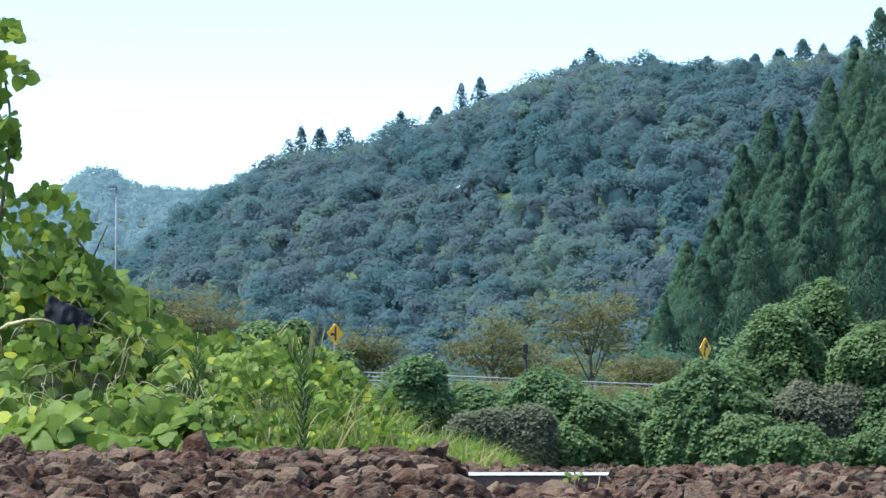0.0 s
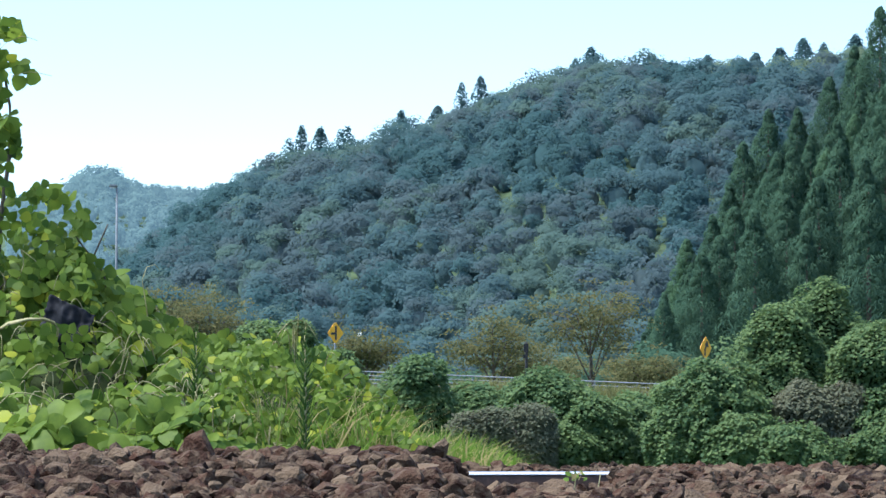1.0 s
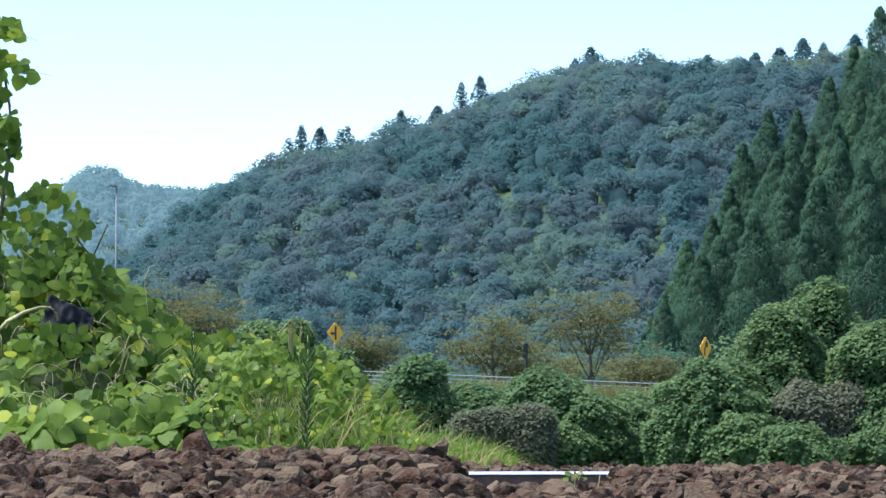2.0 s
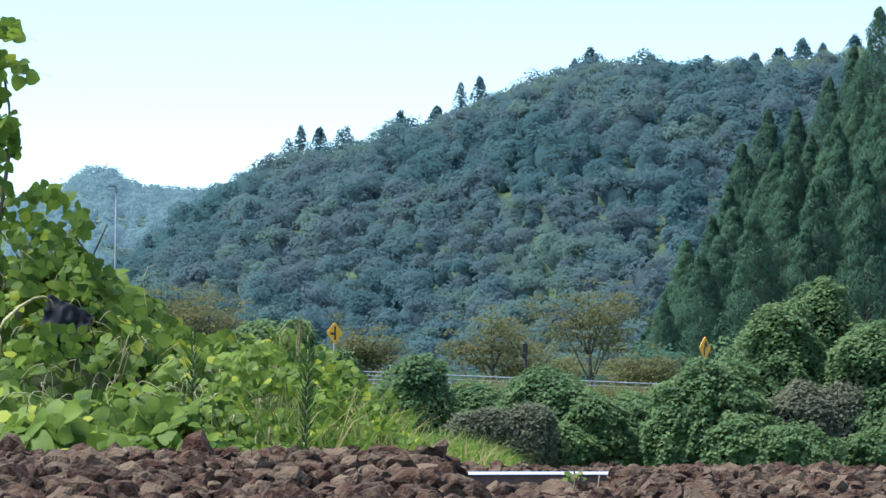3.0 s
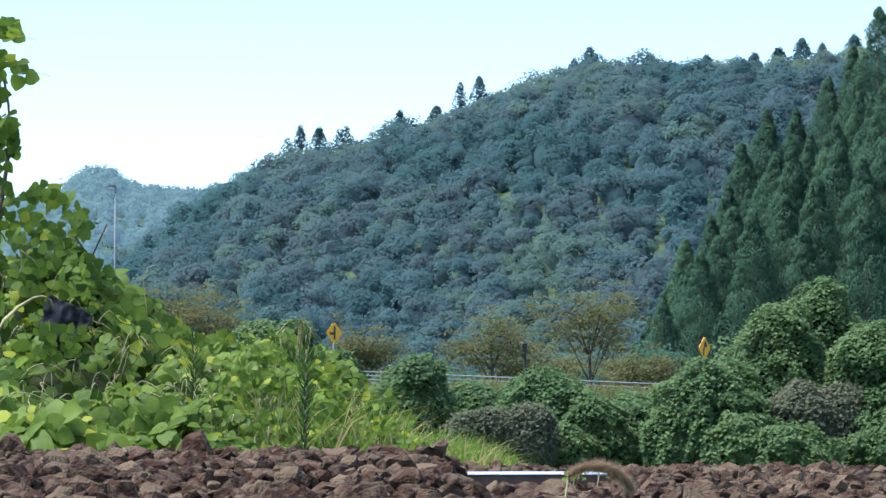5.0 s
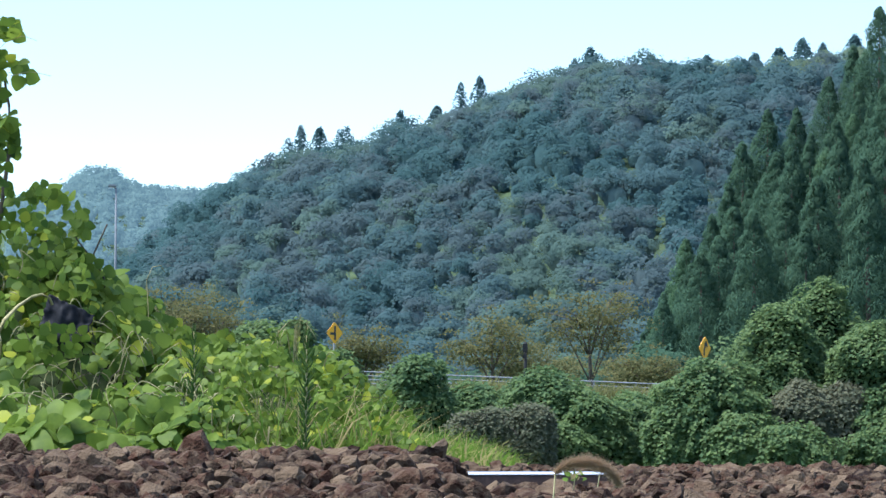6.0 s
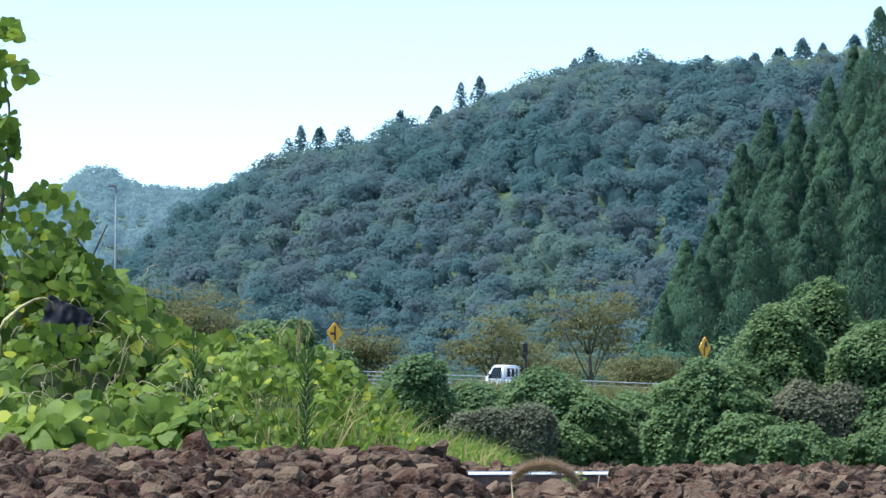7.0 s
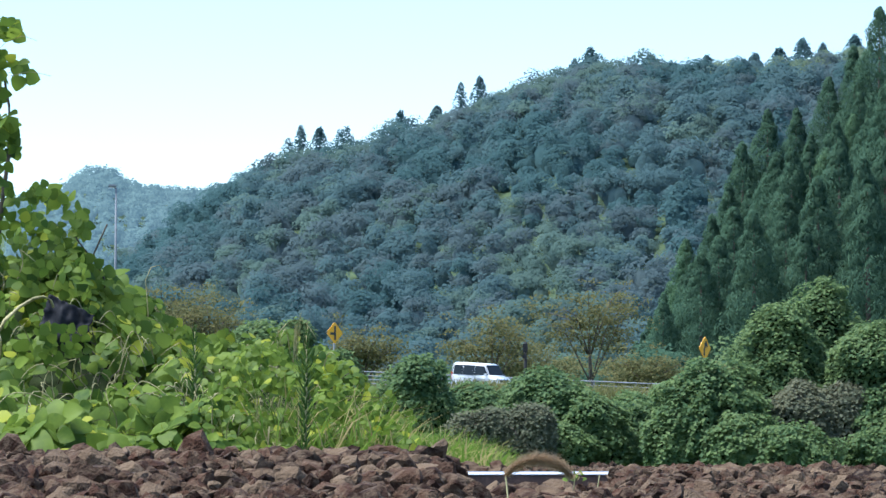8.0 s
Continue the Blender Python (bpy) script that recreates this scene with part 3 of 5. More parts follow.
# ---- feathery trees by the road ----
def feathery(x, y, height, spread, seed, label):
    r2 = random.Random(seed)
    tree = new("silk_tree")
    base = float(land(x, y))
    tree.matrix_basis = Matrix.Translation((x, y, base))
    wood, tips = bmesh.new(), []
    trunk = [(0, 0, -0.2), (0.1, 0, height * 0.22), (0.05, 0.1, height * 0.4)]
    tube(wood, trunk, [0.16, 0.13, 0.11], 6)
    part("trunk", wood, M_BARK, tree)
    for i in range(9):
        a = i * 0.7 + r2.random() * 0.6
        reach = spread * r2.uniform(0.55, 1.0)
        rise = height * r2.uniform(0.62, 1.0)
        p0 = Vector(trunk[1 + i % 2])
        p2 = Vector((math.cos(a) * reach, math.sin(a) * reach * 0.6, rise - 0.25 * reach * abs(math.cos(a))))
        p1 = p0.lerp(p2, 0.5) + Vector((0, 0, 0.12 * height))
        limb = tube(bmesh.new(), [p0, p0.lerp(p1, 0.6), p1, p1.lerp(p2, 0.6), p2], [0.06, 0.05, 0.035, 0.022, 0.01], 5)
        part("limb", limb, M_BARK, tree)
        for k in range(17):
            q0 = p0.lerp(p1, 0.6).lerp(p2, r2.random())
            tips.append(q0 + Vector((r2.gauss(0, 0.75), r2.gauss(0, 0.6), r2.gauss(0.1, 0.5))))
    c = np.array([tuple(t) for t in tips])
    n = 28
    p = (c[:, None, :] + rng.normal(size=(len(c), n, 3)) * (0.42, 0.42, 0.13)).reshape(-1, 3)
    w = rng.normal(size=p.shape) * 0.5 + (0, -0.2, 0.8)
    v, f = strewn(KITE_V, KITE_F, p, turns(w, rng.random(len(p)) * 6.28), rng.uniform(0.10, 0.24, len(p)))
    part("crown", mesh_of("crown", v, f, [M_SILK]), M_SILK, tree)
    return tagged(tree, label, "tree")


feathery(9.4, 232, 9.3, 4.0, 1, "yellowing feathery tree beside the road")
feathery(3.2, 236, 6.4, 3.4, 2, "low yellowing feathery tree beside the road")
feathery(6.0, 240, 4.6, 2.6, 3, "low yellowing feathery tree beside the road")
feathery(-5.2, 238, 4.8, 2.8, 4, "low reddish feathery tree beside the road")
feathery(-18.0, 232, 6.6, 3.6, 5, "yellowing feathery tree by the street lamp")
feathery(-14.5, 226, 5.4, 2.8, 6, "yellowing feathery tree by the street lamp")
feathery(12.5, 224, 4.2, 3.0, 8, "low yellowing feathery tree beside the road")

# scrub between the road and the hill
spots = []
for y in (246, 256, 268):
    for x in np.arange(-34, 20, 2.6):
        r = rng.uniform(1.4, 2.5)
        spots.append((x + rng.uniform(-1, 1), y + rng.uniform(-3, 3), r, r * rng.uniform(1.1, 1.8), int(rng.choice([0, 1, 1, 2])), False))
road_scrub = woods("road_scrub", spots, 700, 0.12, "mixed green scrub beyond the road", M_SCRUB)


# ---- grass ----
def blades(places, heights, lean, width, mat, name, wind=0.0):
    """Grass blades, each a bent tapering strip, joined."""
    n = len(places)
    a = rng.random(n) * 6.2832
    h, le = np.asarray(heights), np.asarray(lean) * rng.uniform(0.2, 1.0, n)
    d = np.stack([np.cos(a) + wind, np.sin(a) * 0.7, np.zeros(n)], axis=1)
    side = np.stack([-np.sin(a), np.cos(a), np.zeros(n)], axis=1)
    side[:, 0] += 0.4
    rows = []
    for t, wd in ((0, 0.8), (0.35, 1.0), (0.7, 0.7), (1.0, 0.06)):
        c = places + d * (le * h * t ** 2)[:, None] + np.array([0, 0, 1.0]) * (h * (t - 0.45 * le * t ** 3))[:, None]
        rows += [c - side * (width * wd)[:, None], c + side * (width * wd)[:, None]]
    v = np.stack(rows, axis=1).reshape(-1, 3)
    f = np.array([(0, 1, 3, 2), (2, 3, 5, 4), (4, 5, 7, 6)])[None] + (np.arange(n) * 8)[:, None, None]
    return mesh_of(name, v, f.reshape(-1, 4), [mat], shade=True)


n = 7000
s = rng.uniform(-30, 30, n)
s = np.where(rng.random(n) < 0.55, rng.uniform(-24, 2, n), s)
pl = np.array([tuple(road_at(a, -3.8 - b, -0.15)) for a, b in zip(s, rng.random(n) * 2.2)])
verge = tagged(new("verge_grass", blades(pl, rng.uniform(0.5, 1.0, n) * np.where(s < 0, 1.5, 0.8), np.full(n, 0.6), np.full(n, 0.028), M_DRYGRASS, "verge_grass")), "tall yellow-green grass along the road", "grass", kind="stuff")
pl = np.array([tuple(road_at(a, 6.9 + b, -0.1)) for a, b in zip(s, rng.random(n) * 2.0)])
verge2 = tagged(new("verge_grass", blades(pl, rng.uniform(0.3, 0.8, n), np.full(n, 0.6), np.full(n, 0.028), M_DRYGRASS, "far_verge_grass")), "yellow-green grass behind the guard rail", "grass", kind="stuff")


# ---- road furniture ----
M_GALV = mottled("galvanised_steel", (0.155, 0.17, 0.18), (0.24, 0.25, 0.26), 6, 0.7, 0.1, metal=0.0, spec=0.2)
M_YELLOW = mottled("yellow_sign_face", (0.82, 0.38, 0.006), (0.88, 0.43, 0.008), 3, 0.45, 0.0)
M_BLACK = mottled("black_paint", (0.012, 0.012, 0.012), (0.03, 0.03, 0.03), 8, 0.5, 0.0)
M_DARKPOLE = mottled("weathered_dark_pole", (0.012, 0.011, 0.012), (0.03, 0.028, 0.028), 5, 0.8, 0.2)
M_WHITE = mottled("white_car_paint", (0.60, 0.61, 0.62), (0.66, 0.67, 0.68), 2, 0.22, 0.0, spec=0.6)
M_TYRE = mottled("tyre_rubber", (0.015, 0.015, 0.015), (0.04, 0.04, 0.04), 20, 0.9, 0.2)
M_RIM = mottled("steel_rim", (0.35, 0.35, 0.36), (0.5, 0.5, 0.5), 20, 0.4, 0.0, metal=0.7)
M_TRIM = mottled("dark_plastic", (0.02, 0.02, 0.022), (0.045, 0.045, 0.05), 10, 0.6, 0.0)
M_GLASS = mottled("tinted_glass", (0.016, 0.02, 0.024), (0.03, 0.036, 0.04), 1.0, 0.12, 0.0, spec=0.12)
M_LAMPGLASS = mottled("lamp_glass", (0.5, 0.52, 0.54), (0.7, 0.72, 0.74), 20, 0.15, 0.0, spec=0.7)
M_RED = mottled("red_lamp_glass", (0.35, 0.02, 0.015), (0.5, 0.04, 0.03), 20, 0.2, 0.0, spec=0.6)
M_PLATE = mottled("plate", (0.6, 0.5, 0.1), (0.7, 0.6, 0.15), 20, 0.5, 0.0)

# pipe guard rail along the far side of the road
rail_fence = new("guard_rail")
rail_fence.matrix_basis = Matrix.Identity(4)
for up in (0.32, 0.55, 0.78, 1.02):
    bm = tube(bmesh.new(), [road_at(s, 6.0, up) for s in np.linspace(-70, 70, 36)], [0.026 if up < 1 else 0.034] * 36, 6)
    part("pipe", bm, M_GALV, rail_fence)
post_me = None
for s in np.arange(-70, 70.1, 3.0):
    p = road_at(s, 6.05, -0.1)
    if post_me is None:
        bm = box(bmesh.new(), (-0.05, -0.05, 0), (0.05, 0.05, 1.16), 0.012)
        o = part("post", bm, M_GALV, rail_fence, place=Matrix.Translation(p))
        post_me = o.data
    else:
        part("post", post_me, None, rail_fence, place=Matrix.Translation(p))
tagged(rail_fence, "pale grey steel pipe guard rail along the road", "guard rail")


def warning_sign(s, across, centre_z, bars, turn, label):
    """A yellow diamond on a steel post; its face looks towards oncoming traffic."""
    p = road_at(s, across)
    sign = new("warning_sign")
    # local y points away from the reader
    sign.matrix_basis = Matrix.Translation((p.x, p.y, p.z - 0.1)) @ Matrix.Rotation(radians(turn), 4, "Z")
    h = centre_z - p.z + 0.1
    bm = tube(bmesh.new(), [(0, 0.06, -0.3), (0, 0.06, h + 0.5)], [0.045, 0.045], 8)
    part("post", bm, M_GALV, sign)
    d, e = 0.64, 0.07
    bm = bmesh.new()
    prism(bm, [(0, h - d), (d, h), (0, h + d), (-d, h)], -0.012, 0.012)
    bmesh.ops.bevel(bm, geom=[x for x in bm.edges if abs(x.verts[0].co.y - x.verts[1].co.y) > 0.01], offset=0.07, segments=3, affect="EDGES")
    plate = part("plate", bm, M_YELLOW, sign, "yellow diamond plate")
    bm = bmesh.new()
    for line in bars:
        for (x0, z0), (x1, z1) in zip(line, line[1:]):
            a, b = Vector((x0, 0, z0)), Vector((x1, 0, z1))
            w = (b - a).normalized().cross(Vector((0, 1, 0))) * e
            u = (b - a).normalized() * e * 0.5
            prism(bm, [(q.x, q.z + h) for q in (a - w - u, b - w + u, b + w + u, a + w - u)], -0.0175 - 0.0005 * len(bm.faces) / 6, -0.013)
    part("symbol", bm, M_BLACK, plate, "black symbol")
    for z in (h - 0.3, h + 0.3):
        part("bracket", box(bmesh.new(), (-0.1, 0.012, z - 0.03), (0.1, 0.11, z + 0.03), 0.008), M_GALV, sign)
    return tagged(sign, label, "road sign")


warning_sign(10.4, -3.5, 6.48, [[(0.02, -0.36), (0.02, 0.36)], [(-0.32, -0.04), (0.02, -0.04)]], 44, "yellow diamond sign with a black side-road symbol")
warning_sign(-15.4, -3.5, 5.17, [[(-0.10, -0.36), (-0.10, -0.08), (0.0, 0.08), (0.10, 0.24)], [(0.10, 0.34), (0.10, 0.24), (-0.04, 0.20)], [(0.10, 0.34), (0.20, 0.10)]], 56, "yellow diamond sign with a black bending arrow")

# street lamp
lamp = new("street_lamp")
lx, ly = -20.35, 224.0
lz = float(land(lx, ly))
lamp.matrix_basis = Matrix.Translation((lx, ly, lz))
top = 16.05 - lz
part("pole", tube(bmesh.new(), [(0, 0, -0.3), (0, 0, top * 0.5), (0, 0, top)], [0.11, 0.085, 0.06], 10), M_GALV, lamp)
part("arm", tube(bmesh.new(), [(0, 0, top - 0.05), (-0.12, 0, top + 0.06), (-0.3, 0, top + 0.09)], [0.05, 0.045, 0.04], 8), M_GALV, lamp)
head_bm = box(bmesh.new(), (-0.50, -0.17, top + 0.0), (0.06, 0.17, top + 0.2), 0.07)
head = part("lamp_head", head_bm, M_GALV, lamp, "pale grey lamp head")
part("diffuser", box(bmesh.new(), (-0.44, -0.12, top - 0.04), (-0.06, 0.12, top + 0.01), 0.015), M_LAMPGLASS, head)
tagged(lamp, "tall grey steel street lamp with a small head", "street lamp")

# dark utility pole with boxes
pole = new("utility_pole")
ux, uy = 4.95, 216.5
uz = float(land(ux, uy))
pole.matrix_basis = Matrix.Translation((ux, uy, uz))
uh = 6.25 - uz
part("pole", tube(bmesh.new(), [(0, 0, -0.3), (0, 0, uh)], [0.10, 0.085], 9), M_DARKPOLE, pole)
part("equipment_box", box(bmesh.new(), (-0.16, -0.22, uh - 0.62), (0.12, -0.08, uh - 0.12), 0.02), M_DARKPOLE, pole)
part("equipment_box", box(bmesh.new(), (-0.18, -0.2, uh - 1.0), (0.06, -0.08, uh - 0.76), 0.02), M_DARKPOLE, pole)
tagged(pole, "short dark pole with small boxes beyond the road", "pole")


# ---- vehicles: local x runs forward, z up, the origin on the road under the middle ----
def wheel(parent, x, y, r, w):
    bm = bmesh.new()
    out = [(r * 0.62, -w / 2), (r * 0.93, -w / 2), (r, -w * 0.32), (r, w * 0.32), (r * 0.93, w / 2), (r * 0.62, w / 2)]
    seg = 20
    rings = [[bm.verts.new((a * math.cos(6.2832 * k / seg), b, a * math.sin(6.2832 * k / seg))) for a, b in out] for k in range(seg)]
    for k in range(seg):
        p, q2 = rings[k], rings[(k + 1) % seg]
        for i in range(6):
            bm.faces.new((p[i], p[(i + 1) % 6], q2[(i + 1) % 6], q2[i]))
    bmesh.ops.recalc_face_normals(bm, faces=bm.faces)
    wh = new("wheel")
    wh.parent = parent
    wh.matrix_basis = Matrix.Translation((x, y, r))
    part("tyre", bm, M_TYRE, wh)
    bm = bmesh.new()
    bmesh.ops.create_cone(bm, cap_ends=True, segments=20, radius1=r * 0.64, radius2=r * 0.64, depth=w * 0.8, matrix=Matrix.Rotation(radians(90), 4, "X"))
    bmesh.ops.create_cone(bm, cap_ends=True, segments=12, radius1=r * 0.2, radius2=r * 0.2, depth=w * 0.95, matrix=Matrix.Rotation(radians(90), 4, "X"))
    part("rim", bm, M_RIM, wh)
    return wh


def shell(outline, width, tuck, z_tuck, bevel):
    """A car body: its side outline pulled across, drawn in towards the roof."""
    bm = prism(bmesh.new(), outline, -width / 2, width / 2)
    for v in bm.verts:
        v.co.y *= 1 - tuck * max(0.0, (v.co.z - z_tuck)) / 0.8
    bmesh.ops.bevel(bm, geom=list(bm.edges), offset=bevel, segments=3, affect="EDGES", clamp_overlap=True)
    for f in bm.faces:
        f.smooth = True
    return bm


def side_y(z, width, tuck, z_tuck):
    return width / 2 * (1 - tuck * max(0.0, z - z_tuck) / 0.8)


def side_window(outline, width, tuck, z_tuck, sign):
    """A pane that lies on the leaning side of the body."""
    bm = bmesh.new()
    a = [bm.verts.new((x, sign * (side_y(z, width, tuck, z_tuck) + 0.006), z)) for x, z in outline]
    b = [bm.verts.new((x, sign * (side_y(z, width, tuck, z_tuck) - 0.02), z)) for x, z in outline]
    bm.faces.new(a)
    bm.faces.new(b[::-1])
    k = len(a)
    for i in range(k):
        bm.faces.new((a[i], b[i], b[(i + 1) % k], a[(i + 1) % k]))
    bmesh.ops.recalc_face_normals(bm, faces=bm.faces)
    return bm


def slab(corners, thick):
    """A flat pane through four corners."""
    bm = bmesh.new()
    c = [Vector(p) for p in corners]
    nrm = (c[1] - c[0]).cross(c[3] - c[0]).normalized() * thick
    a, b = [bm.verts.new(p + nrm * 0.4) for p in c], [bm.verts.new(p - nrm * 0.6) for p in c]
    bm.faces.new(a)
    bm.faces.new(b[::-1])
    for i in range(4):
        bm.faces.new((a[i], b[i], b[(i + 1) % 4], a[(i + 1) % 4]))
    bmesh.ops.recalc_face_normals(bm, faces=bm.faces)
    return bm


def pickup():
    """A small white cab-over pickup with a flat bed and bars behind the cab."""
    car = new("pickup_truck")
    W = 1.44
    part("cab", shell([(0.33, 0.34), (1.66, 0.34), (1.70, 0.62), (1.66, 0.98), (1.14, 1.72), (0.98, 1.77), (0.42, 1.77), (0.33, 1.70)], W, 0.09, 0.9, 0.05), M_WHITE, car)
    part("windscreen", slab([(1.645, -0.60, 1.04), (1.645, 0.60, 1.04), (1.19, 0.54, 1.685), (1.19, -0.54, 1.685)], 0.03), M_GLASS, car)
    for sg in (-1, 1):
        part("side_window", side_window([(1.46, 1.0), (1.10, 1.62), (0.52, 1.64), (0.50, 1.0)], W, 0.09, 0.9, sg), M_GLASS, car)
        part("mirror", box(bmesh.new(), (1.30, sg * 0.74 - 0.08, 1.02), (1.38, sg * 0.74 + 0.08, 1.24), 0.025), M_TRIM, car)
        d = part("door", side_window([(1.50, 0.45), (1.50, 0.95), (0.46, 0.95), (0.46, 0.45)], W + 0.01, 0.09, 0.9, sg), M_WHITE, car)
        part("handle", box(bmesh.new(), (0.52, sg * 0.735 - 0.02, 0.84), (0.66, sg * 0.735 + 0.02, 0.88), 0.008), M_TRIM, d)
        part("headlight", box(bmesh.new(), (1.64, sg * 0.55 - 0.14, 0.60), (1.72, sg * 0.55 + 0.14, 0.76), 0.03), M_LAMPGLASS, car)
        part("tail_light", box(bmesh.new(), (-1.70, sg * 0.60 - 0.08, 0.46), (-1.655, sg * 0.60 + 0.08, 0.58), 0.01), M_RED, car)
        part("bed_side", box(bmesh.new(), (-1.66, sg * 0.70 - 0.022, 0.66), (0.29, sg * 0.70 + 0.022, 0.96), 0.012), M_WHITE, car)
    part("rear_window", slab([(0.322, -0.50, 1.12), (0.322, 0.50, 1.12), (0.326, 0.47, 1.60), (0.326, -0.47, 1.60)], 0.02), M_GLASS, car)
    for y in (-0.2, 0.2, -0.58, 0.58):
        part("guard_bar", tube(bmesh.new(), [(0.24, y, 0.95), (0.24, y, 1.72)], [0.022, 0.022], 6), M_WHITE, car)
    for z in (1.06, 1.72):
        part("guard_bar", tube(bmesh.new(), [(0.24, -0.60, z), (0.24, 0.60, z)], [0.024, 0.024], 6), M_WHITE, car)
    part("bed_floor", box(bmesh.new(), (-1.66, -0.68, 0.60), (0.29, 0.68, 0.67), 0.01), M_WHITE, car)
    part("tailgate", box(bmesh.new(), (-1.70, -0.72, 0.62), (-1.66, 0.72, 0.96), 0.012), M_WHITE, car)
    part("headboard", box(bmesh.new(), (0.26, -0.70, 0.66), (0.30, 0.70, 1.02), 0.012), M_WHITE, car)
    part("chassis", box(bmesh.new(), (-1.6, -0.45, 0.30), (1.5, 0.45, 0.56), 0.03), M_TRIM, car)
    part("bumper", box(bmesh.new(), (1.62, -0.70, 0.28), (1.73, 0.70, 0.48), 0.04), M_WHITE, car)
    part("number_plate", box(bmesh.new(), (1.732, -0.16, 0.33), (1.742, 0.16, 0.46), 0.003), M_PLATE, car)
    for x, y in ((1.0, 0.62), (1.0, -0.62), (-0.95, 0.62), (-0.95, -0.62)):
        wheel(car, x, y, 0.27, 0.145)
    return tagged(car, "small white flatbed pickup truck driving along the road", "truck")


def wagon():
    """A tall boxy white wagon."""
    car = new("boxy_wagon")
    W = 1.47
    part("body", shell([(-1.66, 0.30), (1.60, 0.30), (1.68, 0.50), (1.64, 0.88), (1.50, 1.00), (1.08, 1.10), (0.70, 1.70), (0.50, 1.79), (-1.45, 1.82), (-1.62, 1.74), (-1.69, 1.0)], W, 0.10, 0.95, 0.06), M_WHITE, car)
    part("windscreen", slab([(1.085, -0.66, 1.12), (1.085, 0.66, 1.12), (0.72, 0.60, 1.69), (0.72, -0.60, 1.69)], 0.04), M_GLASS, car)
    part("rear_window", slab([(-1.69, -0.56, 1.12), (-1.69, 0.56, 1.12), (-1.645, 0.52, 1.64), (-1.645, -0.52, 1.64)], 0.03), M_GLASS, car)
    for sg in (-1, 1):
        for o in ([(1.02, 1.12), (0.68, 1.63), (0.00, 1.66), (0.00, 1.10)], [(-0.02, 1.10), (-0.02, 1.66), (-0.84, 1.67), (-0.84, 1.10)], [(-0.87, 1.10), (-0.87, 1.67), (-1.52, 1.66), (-1.59, 1.12)]):
            part("side_window", side_window(o, W, 0.10, 0.95, sg), M_GLASS, car)
        m = part("mirror", box(bmesh.new(), (0.84, sg * 0.80 - 0.09, 1.04), (0.96, sg * 0.80 + 0.09, 1.22), 0.035), M_WHITE, car)
        part("headlight", box(bmesh.new(), (1.46, sg * 0.56 - 0.15, 0.74), (1.675, sg * 0.56 + 0.14, 0.92), 0.04), M_LAMPGLASS, car)
        part("tail_light", box(bmesh.new(), (-1.715, sg * 0.64 - 0.07, 0.85), (-1.66, sg * 0.64 + 0.06, 1.25), 0.015), M_RED, car)
        part("handle", box(bmesh.new(), (0.10, sg * 0.745 - 0.015, 0.94), (0.26, sg * 0.745 + 0.015, 0.98), 0.008), M_WHITE, car)
        part("handle", box(bmesh.new(), (-0.72, sg * 0.745 - 0.015, 0.94), (-0.56, sg * 0.745 + 0.015, 0.98), 0.008), M_WHITE, car)
    part("grille", box(bmesh.new(), (1.62, -0.40, 0.74), (1.69, 0.40, 0.88), 0.015), M_TRIM, car)
    part("lower_grille", box(bmesh.new(), (1.62, -0.50, 0.36), (1.705, 0.50, 0.50), 0.02), M_TRIM, car)
    part("number_plate", box(bmesh.new(), (1.70, -0.16, 0.54), (1.712, 0.16, 0.67), 0.003), M_PLATE, car)
    for x, y in ((1.1, 0.63), (1.1, -0.63), (-1.15, 0.63), (-1.15, -0.63)):
        wheel(car, x, y, 0.275, 0.15)
    return tagged(car, "tall boxy white wagon driving along the road", "car")


truck, van = pickup(), wagon()

# ---- the rail ----
RAIL_Y, RAIL_TOP = 9.5, 0.027
rail = new("rail")
rail.matrix_basis = Matrix.Translation((0, RAIL_Y, RAIL_TOP))
prof = [(-0.032, -0.012), (-0.026, -0.004), (-0.014, -0.0005), (0.014, -0.0005), (0.026, -0.004), (0.032, -0.012), (0.032, -0.036), (0.009, -0.05), (0.008, -0.118), (0.06, -0.135), (0.063, -0.15), (-0.063, -0.15), (-0.06, -0.135), (-0.008, -0.118), (-0.009, -0.05), (-0.032, -0.036)]
xs = np.linspace(-4, 4, 41)
v = np.array([(x, y, z + 0.0006 * math.sin(x * 5)) for x in xs for y, z in prof])
k = len(prof)
f = np.array([(i * k + a, i * k + (a + 1) % k, (i + 1) * k + (a + 1) % k, (i + 1) * k + a) for i in range(40) for a in range(k)])
me = mesh_of("rail", v, f, [M_RAIL])
part("web", me, M_RAIL, rail, "rusty brown rail side")
crown = [(-0.0335, -0.0075), (-0.031, -0.004), (-0.027, -0.001), (-0.018, 0.0012), (0.018, 0.0012), (0.027, -0.001), (0.031, -0.004), (0.0335, -0.0075)]
k = len(crown)
v = np.array([(x, y, z + 0.0006 * math.sin(x * 5)) for x in xs for y, z in crown])
f = np.array([(i * k + a, i * k + (a + 1) % k, (i + 1) * k + (a + 1) % k, (i + 1) * k + a) for i in range(40) for a in range(k)])
part("running_surface", mesh_of("running_surface", v, f, [M_RAILTOP], shade=True), M_RAILTOP, rail, "bright polished running surface")
tagged(rail, "steel rail with a bright worn top in the stones", "rail")


